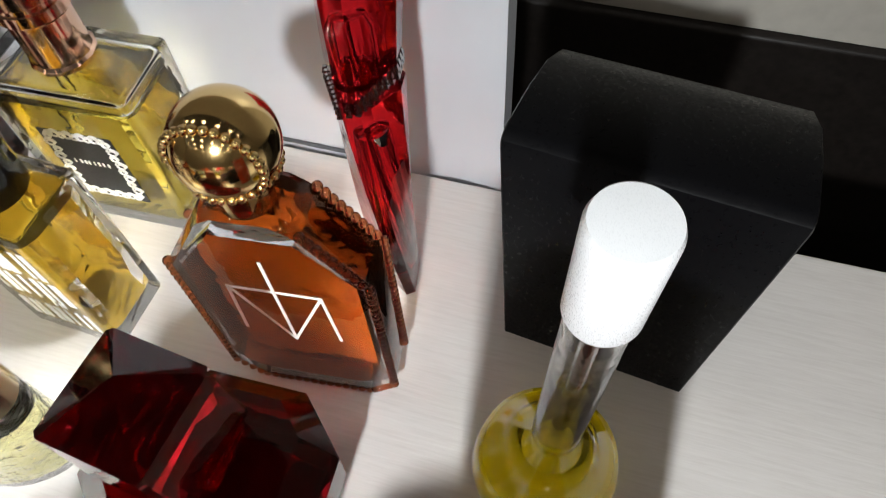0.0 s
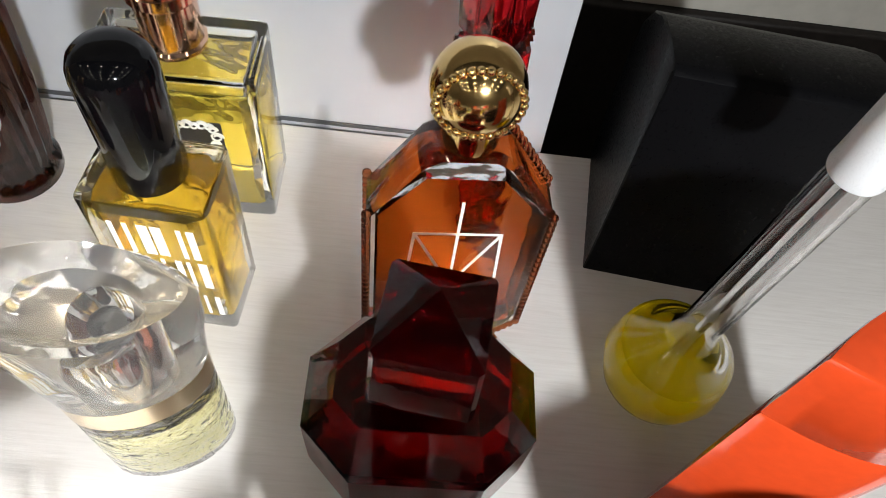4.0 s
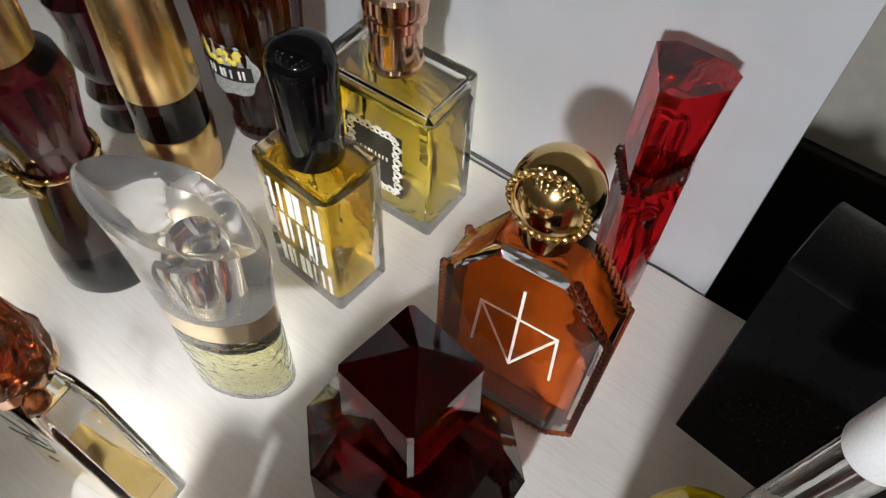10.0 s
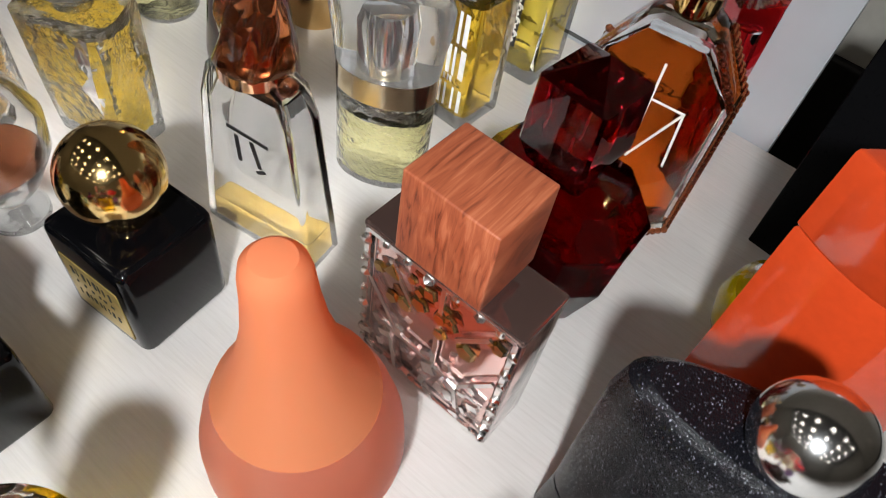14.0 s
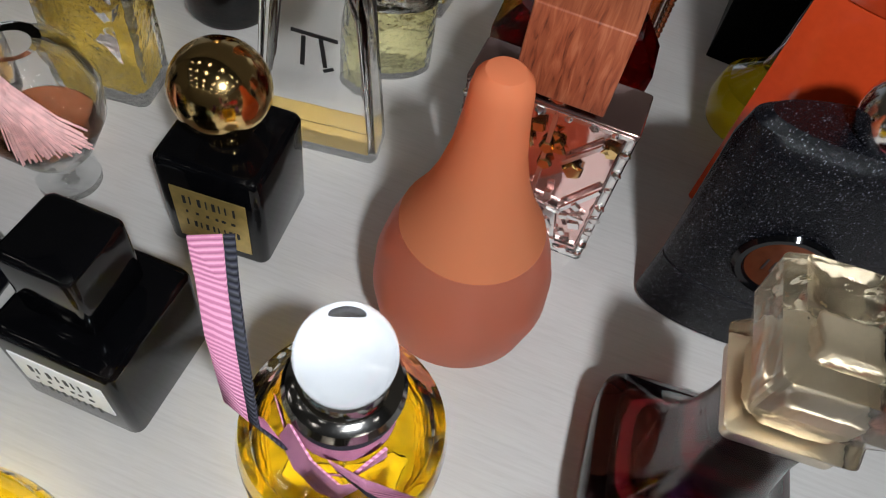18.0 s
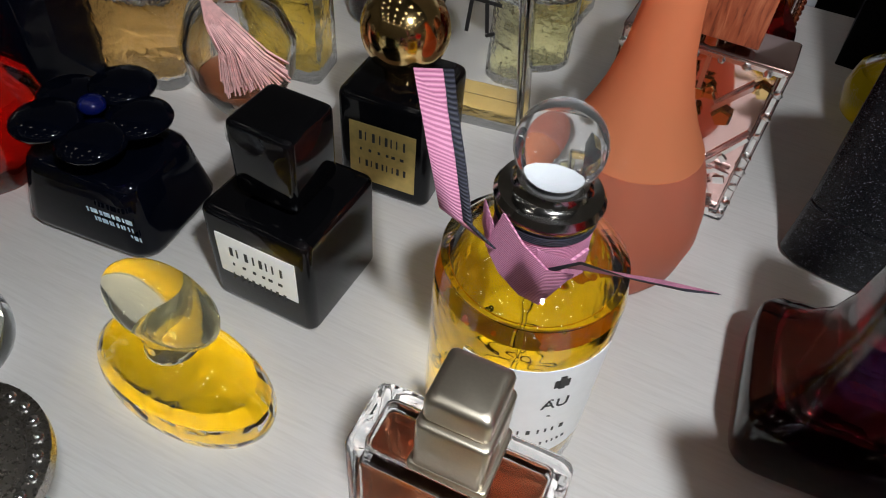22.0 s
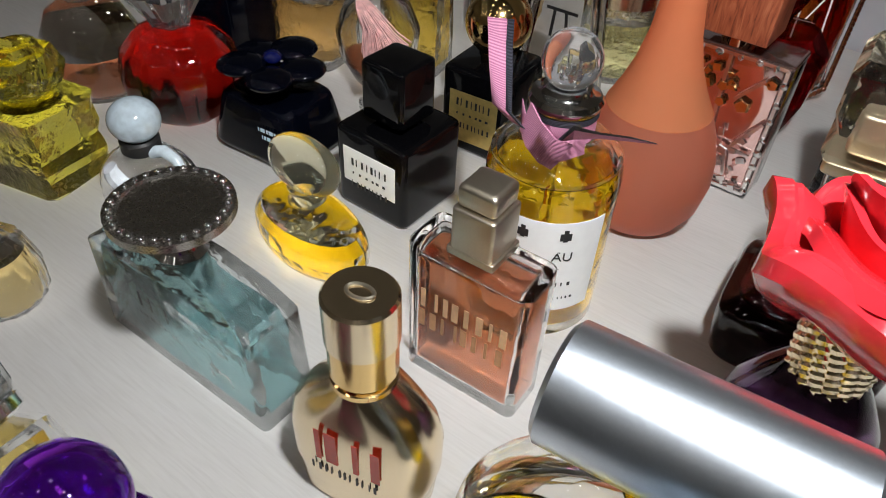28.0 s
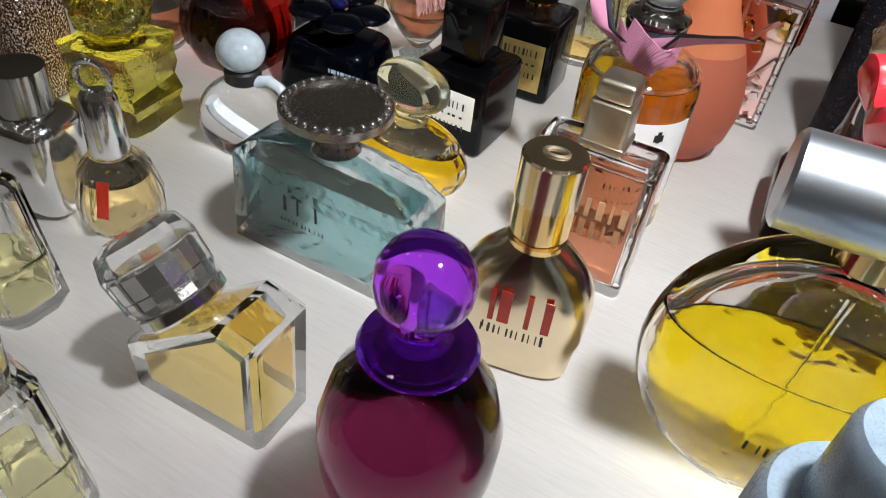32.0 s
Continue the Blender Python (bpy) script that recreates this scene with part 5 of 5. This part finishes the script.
def teal_rect():
    e = stand("perfume_bottle", -23.35, -16.12, -19.2, "wide teal tinted glass bottle with silver disc cap", "perfume bottle", k=0.94)
    part("body", loft([(0, rrect(8.3, 2.1, 0.2)), (0.2, rrect(8.6, 2.4, 0.25)), (4.3, rrect(8.2, 2.3, 0.25)), (5.0, rrect(6.5, 1.9, 0.3)), (5.4, rrect(3.0, 1.6, 0.3))]), TEAL, e)
    part("perfume", cut(loft([(0.5 + 0.6 * k, [(x * (1 - 0.01 * k), y) for x, y in [(-3.7 + 1.06 * i, -0.7) for i in range(8)] + [(3.7 - 1.06 * i, 0.7) for i in range(8)]]) for k in range(7)]), 0.1, 7), TEAL_LIQUID, e, sharp=5)
    part("neck", lathe([(0.75, 5.2), (0.9, 5.4), (0.7, 5.6), (0.9, 5.9), (0.7, 6.1), (0.9, 6.5)], 32), SILVER, e)
    part("cap", lathe([(0.9, 6.4), (1.8, 6.7), (2.0, 6.85), (2.0, 7.15), (1.6, 7.2), (1.55, 7.1), (0, 7.1)], 48), CHAMPAGNE_DARK, e, "mirror-bright disc cap")
    pieces("rim_bead", bead_mesh(0.13), SILVER, e, [(1.78 * math.cos(2 * math.pi * k / 28), 1.78 * math.sin(2 * math.pi * k / 28), 7.18, 0) for k in range(28)])
    part("lettering", bars(3, 2.0, 0.7, -1.1, 2.9, -0.9, seed=71, stroke=0.12), INK, e)
    part("lettering", bars(12, 2.4, 0.18, -1.1, 2.1, -0.9, seed=72, stroke=0.12), INK, e)
    return e


def lime_cube():
    e = stand("perfume_bottle", -35.47, -9.04, -10, "lime yellow cut glass bottle with rose-shaped stopper", "perfume bottle", k=0.88)
    part("body", cut(tall_block(4.0, 4.0, 4.2, 0.08, 6), 0.2, 12), LIME, e, sharp=5)
    part("collar", lathe([(1.2, 4.1), (1.5, 4.3), (1.2, 4.6)], 24), LIME, e)
    part("stopper", lathe([(0.9, 4.5), (1.8, 5.2), (2.1, 6.0), (1.7, 6.8), (1.0, 7.1), (0, 6.9)], 28, flute=7, depth=0.16, turn=0.3), LIME, e, sharp=5)
    return e


def pumpkin():
    e = stand("perfume_bottle", -32.8, -2.27, 0, "round ribbed ruby glass bottle with clear crystal stopper", "perfume bottle", k=1.15)
    part("body", lathe([(0, 0.2), (1.3, 0), (2.1, 0.6), (2.5, 1.5), (2.55, 2.3), (2.3, 3.2), (1.6, 3.9), (0.9, 4.2)], 96, flute=12, depth=0.03), SCARLET, e)
    part("stopper", lathe([(0.8, 4.1), (1.0, 4.6), (1.7, 5.6), (1.5, 6.4), (0.9, 6.8), (0, 6.7)], 24, flute=6, depth=0.2), CRYSTAL, e, sharp=8)
    return e


def tassel_goblet():
    e = stand("perfume_bottle", -24.0, 1.85, 0, "clear goblet-shaped glass bottle with pink silk tassel", "perfume bottle", k=1.0)
    part("body", lathe([(0, 0), (1.1, 0), (1.1, 0.3), (0.5, 0.8), (1.3, 1.8), (2.0, 3.2), (2.1, 4.4), (1.6, 5.6), (0.9, 6.2)], 48), GLASS, e)
    part("perfume", lathe([(0, 1.2), (0.9, 1.7), (1.6, 3.0), (0, 3.0)], 40), L_ROSE, e)
    part("air_space", lathe([(0, 3.03), (1.62, 3.03), (1.8, 3.8), (1.75, 4.4), (1.3, 5.4), (0.6, 6.0), (0, 6.0)], 40), HOLLOW, e)
    silk = solid("pink_silk", (0.86, 0.48, 0.46), 0.6, vary=0.2)
    bm = bmesh.new()
    rnd = random.Random(8)
    for k in range(230):
        u, w, d = rnd.uniform(0, 1), rnd.uniform(-1, 1), rnd.uniform(-0.2, 0.2)
        t = tube([(-0.5 + d, -1.0, 6.3), (-0.2 + 0.9 * u, -1.9 + d, 5.9 + 0.2 * w), (0.2 + 1.6 * u, -2.15 + d, 5.0 + 0.3 * w), (0.1 + 2.4 * u, -2.2 + d, 3.7 + 0.9 * u + 0.4 * w)], 0.03, 4)
        me = bpy.data.meshes.new("strand")
        t.to_mesh(me)
        t.free()
        bm.from_mesh(me)
        bpy.data.meshes.remove(me)
    part("tassel", bm, silk, e, "pink silk tassel")
    return e


def ring_cap():
    e = stand("perfume_bottle", -31.8, -16.17, 0, "ribbed round bottle of golden perfume with silver ring cap", "perfume bottle", k=0.86)
    part("body", lathe([(0, 0), (1.5, 0), (1.8, 0.4), (1.85, 1.6), (1.5, 3.0), (0.9, 3.7)], 72, flute=18, depth=0.05), GLASS, e)
    part("perfume", lathe([(0, 0.3), (1.4, 0.3), (1.6, 0.6), (1.6, 1.6), (1.3, 2.6), (0, 2.6)], 40), liquid("honey_perfume", (0.96, 0.76, 0.36)), e)
    part("cap", lathe([(0.8, 3.6), (0.85, 3.7), (0.75, 6.2), (0.65, 6.4), (0, 6.5)], 32), SILVER, e)
    part("cap_ring", tube([(0.7 * math.cos(k / 24 * 2 * math.pi), 0, 7.1 + 0.7 * math.sin(k / 24 * 2 * math.pi)) for k in range(24)], 0.14, closed=True), SILVER, e)
    bm = bmesh.new()
    add_box(bm, 0.5, 0.04, 1.6, 0.2, -1.5, 2.2, -22, 0, 0)
    part("ribbon", bm, RED_INK, e, "narrow red ribbon")
    return e


def tilted_crystal():
    e = stand("perfume_bottle", -24.9, -22.9, -17.9, "cut glass bottle of pale gold perfume with faceted clear stopper", "perfume bottle")
    def wedge(inset, half, low):
        """A block whose head slopes down to one side."""
        side = [(-2.45 + inset, low), (2.35 - inset, low), (2.5 - inset, 4.2 - inset), (1.2, 4.55 - inset), (-2.55 + inset, 1.75 - inset * 0.6)]
        bm = bmesh.new()
        bridge(bm, [[bm.verts.new((x * m, y, z if z == low else 2.2 + (z - 2.2) * m)) for x, z in side] for y, m in ((-half, 0.94), (-half + 0.2, 1.0), (half - 0.2, 1.0), (half, 0.94))])
        return bm

    part("body", wedge(0.0, 1.2, 0.0), GLASS, e, sharp=20)
    part("perfume", cut(wedge(0.5, 0.85, 0.5), 0.08, 9), liquid("light_gold_perfume", (0.98, 0.76, 0.26), ripple=0.35), e, sharp=5)
    ob = part("collar", lathe([(1.25, 0), (1.35, 0.1), (1.35, 0.42), (1.2, 0.5), (0, 0.5)], 40), SILVER, e)
    ob.matrix_basis = pose(-0.0095, 0, 0.031, 0, -39, 0)
    ob = part("stopper_core", lathe([(1.0, 0.5), (1.0, 1.0), (1.05, 1.05), (1.05, 1.7), (0.95, 1.8), (0, 1.85)], 12), SILVER, e, "fluted silver core", sharp=5)
    ob.matrix_basis = pose(-0.0095, 0, 0.031, 0, -39, 0)
    ob = part("stopper", lathe([(1.3, 0.5), (1.45, 0.8), (1.5, 1.9), (1.3, 2.5), (0.9, 2.7), (0, 2.7)], 10), CRYSTAL, e, "faceted crystal stopper", sharp=5)
    ob.matrix_basis = pose(-0.0095, 0, 0.031, 0, -39, 0)
    return e


def violet_bottle():
    e = stand("perfume_bottle", -18.66, -25.54, 0, "aubergine glass bottle with purple ball stopper", "perfume bottle", k=0.97)
    part("body", lathe([(0, 0.1), (1.6, 0), (1.85, 0.3), (2.28, 3.0), (2.3, 4.4), (2.0, 5.5), (1.35, 6.4), (0.85, 6.85)], 48), clear_mat("aubergine_glass", (0.17, 0.014, 0.06), 0.05, 0.0), e)
    part("collar", lathe([(0.8, 6.7), (1.3, 6.85), (1.4, 7.05), (1.3, 7.25), (0.75, 7.4)], 40), PURPLE, e)
    part("stopper", lathe([(0.75, 7.35), (0.62, 7.6), (0.66, 7.85), (0.9, 8.15), (1.06, 8.6), (1.1, 8.95), (1.04, 9.35), (0.85, 9.7), (0.5, 9.95), (0, 10.05)], 40), PURPLE, e, "translucent purple ball stopper")
    return e


def extra(name, x, y, rz, label, build, k=0.9):
    e = stand(name, x, y, rz, label, "perfume bottle", k=k)
    build(e)
    return e


def b_silver(e):
    part("body", block(3.4, 3.0, 4.6, 0.9, 0.6), SILVER, e)
    part("cap", lathe([(1.0, 4.5), (1.1, 4.6), (1.1, 6.4), (0, 6.5)], 32), DARK_STEEL, e)


def b_crystal(e):
    part("body", loft([(0, rrect(3.0, 2.4, 0.6, 2)), (0.4, rrect(3.3, 2.7, 0.6, 2)), (5.4, rrect(2.6, 2.1, 0.5, 2)), (5.8, rrect(1.8, 1.6, 0.4, 2))]), GLASS, e, sharp=15)
    part("air_space", loft([(2.4, rrect(2.3, 1.7, 0.4, 2)), (5.0, rrect(1.9, 1.5, 0.4, 2)), (5.4, rrect(1.2, 1.1, 0.3, 2))]), HOLLOW, e, sharp=15)
    part("perfume", block(2.5, 1.9, 1.8, 0.4, 0.1, z=0.5), L_PALE, e)
    part("cap", lathe([(0.8, 5.5), (0.9, 6.8), (0, 6.9)], 24), SILVER, e)


def b_blue(e):
    blue = solid("powder_blue_plastic", (0.30, 0.38, 0.46), 0.3, bump=0.02)
    part("body", lathe([(0, 0), (2.0, 0), (2.2, 0.3), (2.2, 6.6), (2.0, 7.0), (0, 7.2)], 48), blue, e)
    part("cap", lathe([(1.3, 7.1), (1.35, 7.2), (1.35, 9.4), (1.2, 9.7), (0, 9.8)], 40), blue, e)


def b_amber(e):
    part("body", lathe([(0, 0), (1.6, 0), (2.0, 0.5), (2.1, 2.4), (1.5, 3.6), (0.8, 4.0)], 48), GLASS, e)
    part("perfume", lathe([(0, 0.3), (1.5, 0.3), (1.8, 0.8), (1.8, 2.0), (0, 2.0)], 40), L_ROSE, e)
    part("stopper", ball(1.4, 5.3, 12), CRYSTAL, e, sharp=5)


flower_cap()
pebble()
slim_rect()
gold_flask()
red_bloom()
disc_bottle()
swan_round()
teal_rect()
lime_cube()
pumpkin()
tassel_goblet()
ring_cap()
tilted_crystal()
violet_bottle()
extra("perfume_bottle", -35.0, -15.8, -10, "rounded silver metal bottle with dark cap", b_silver)
extra("perfume_bottle", -33.0, -21.1, -20, "clear cut glass bottle almost out of perfume", b_crystal)
extra("perfume_bottle", -9.5, -27.2, 0, "powder blue plastic bottle with rounded cap", b_blue)
extra("perfume_bottle", -38.4, -1.6, 0, "clear round bottle of amber perfume with cut stopper", b_amber, 1.2)
extra("perfume_bottle", -28.1, -27.6, -25, "cut glass bottle of amber perfume", b_crystal)


def b_carafe(e):
    part("body", block(4.0, 3.4, 4.6, 0.8, 0.4), GLASS_CUT, e)
    part("perfume", block(3.3, 2.7, 3.2, 0.6, 0.3, z=0.5), liquid("apricot_perfume", (0.92, 0.58, 0.2), ripple=1.0), e)
    part("stopper", ball(1.3, 5.8, 16), CRYSTAL, e, sharp=5)


def b_plum(e):
    part("body", lathe([(0, 0), (1.5, 0), (1.7, 0.4), (1.4, 1.2), (1.8, 2.2), (1.5, 3.2), (1.9, 4.4), (1.6, 6.0), (1.9, 7.5), (1.2, 9), (0, 9.2)], 60), PLUM, e)
    part("cap", lathe([(0.8, 9.1), (0.95, 9.3), (0.95, 11.0), (0.85, 11.2), (0, 11.2)], 32), BRUSHED_GOLD, e)


def b_flask(e):
    part("body", lathe([(0, 0), (1.5, 0), (1.7, 0.3), (1.6, 5.0), (1.0, 6.2), (0.7, 6.8)], 48), GLASS, e)
    part("perfume", lathe([(0, 0.3), (1.4, 0.3), (1.45, 1.8), (0, 1.8)], 40), L_PALE, e)
    part("cap", lathe([(0.8, 6.7), (0.9, 6.9), (0.9, 9.0), (0, 9.1)], 32), GLASS_CUT, e)


def b_amber_small(e):
    part("body", block(3.0, 2.6, 5.0, 0.6, 0.3), GLASS, e)
    part("perfume", block(2.5, 2.1, 4.0, 0.5, 0.2, z=0.4), L_AMBER, e)
    part("cap", lathe([(0.8, 5.0), (0.9, 5.1), (0.9, 6.8), (0, 6.9)], 32), ROSE_GOLD, e)


def b_agate(e):
    m, n, l, b = nodes_of("agate_lacquer")
    tx = n.new("ShaderNodeTexNoise")
    tx.inputs["Scale"].default_value = 45.0
    tx.inputs["Detail"].default_value = 1.5
    r = ramp(n, l, tx.outputs["Fac"], [(0.42, (0.012, 0.01, 0.01)), (0.55, (0.20, 0.09, 0.04)), (0.62, (0.7, 0.62, 0.55)), (0.7, (0.05, 0.03, 0.03))])
    l.new(r.outputs[0], b.inputs["Base Color"])
    b.inputs["Roughness"].default_value = 0.1
    part("body", block(4.4, 3.4, 5.4, 0.9, 0.6), m, e)
    part("cap", lathe([(1.0, 5.2), (1.3, 5.5), (1.4, 7.6), (1.1, 8.0), (0, 8.1)], 40), DARK_STEEL, e)


def b_dark(e):
    part("body", block(4.0, 3.6, 5.2, 0.4, 0.3), BLACK_BLUE, e)
    part("cap", block(2.2, 2.0, 2.4, 0.3, 0.2, z=5.2), BLACK_GLOSS, e)


extra("perfume_bottle", -29.4, 5.6, -10, "cut glass bottle of apricot perfume with round stopper", b_carafe, 1.05)
extra("perfume_bottle", -23.8, 20.0, 0, "ribbed plum glass bottle with satin gold cap", b_plum)
extra("perfume_bottle", -26.2, 15.0, 0, "clear glass flask almost out of perfume", b_flask)
extra("perfume_bottle", -32.3, 17.5, -10, "small amber perfume bottle with rose gold cap", b_amber_small)
extra("perfume_bottle", -40.8, -8.2, -15, "agate patterned bottle with dark steel cap", b_agate)
extra("perfume_bottle", -33.6, 3.4, -15, "dark blue bottle with black cap", b_dark, 1.15)


# pieces that belong to a part of a bottle hang under that part
UNDER = {"lettering": ("label", "body"), "label_print": ("label",), "label_frame": ("label",), "rule": ("label",), "crest": ("label",), "initial": ("label",),
         "banner": ("label",), "blossom": ("label",), "bead": ("stopper",), "edge_bead": ("body",), "cap_hollow": ("cap",), "cap_core": ("cap",), "cap_bead": ("cap",), "cap_socket": ("cap",),
         "cap_ring": ("cap",), "cap_top": ("cap",), "rim_bead": ("cap",), "emblem": ("cap",), "emblem_stroke": ("body",), "ornament": ("body",), "trim": ("body",),
         "stopper_core": ("stopper",), "air_space": ("body",), "spray_tube": ("body",), "engraving": ("cap",), "window_film": ("window",), "window_print": ("window",), "stud": ("cap",), "ribbon_border": ("ribbon_tail",)}
for thing in [ob for ob in bpy.data.objects if ob.type == "EMPTY"]:
    own = list(thing.children)
    for ob in own:
        for goal in UNDER.get(ob.name.split(".")[0], ()):
            hosts = [h for h in own if h.name.split(".")[0] == goal]
            if hosts:
                host = hosts[0]
                local = host.matrix_basis.inverted() @ ob.matrix_basis
                ob.parent = host
                ob.matrix_basis = local
                break
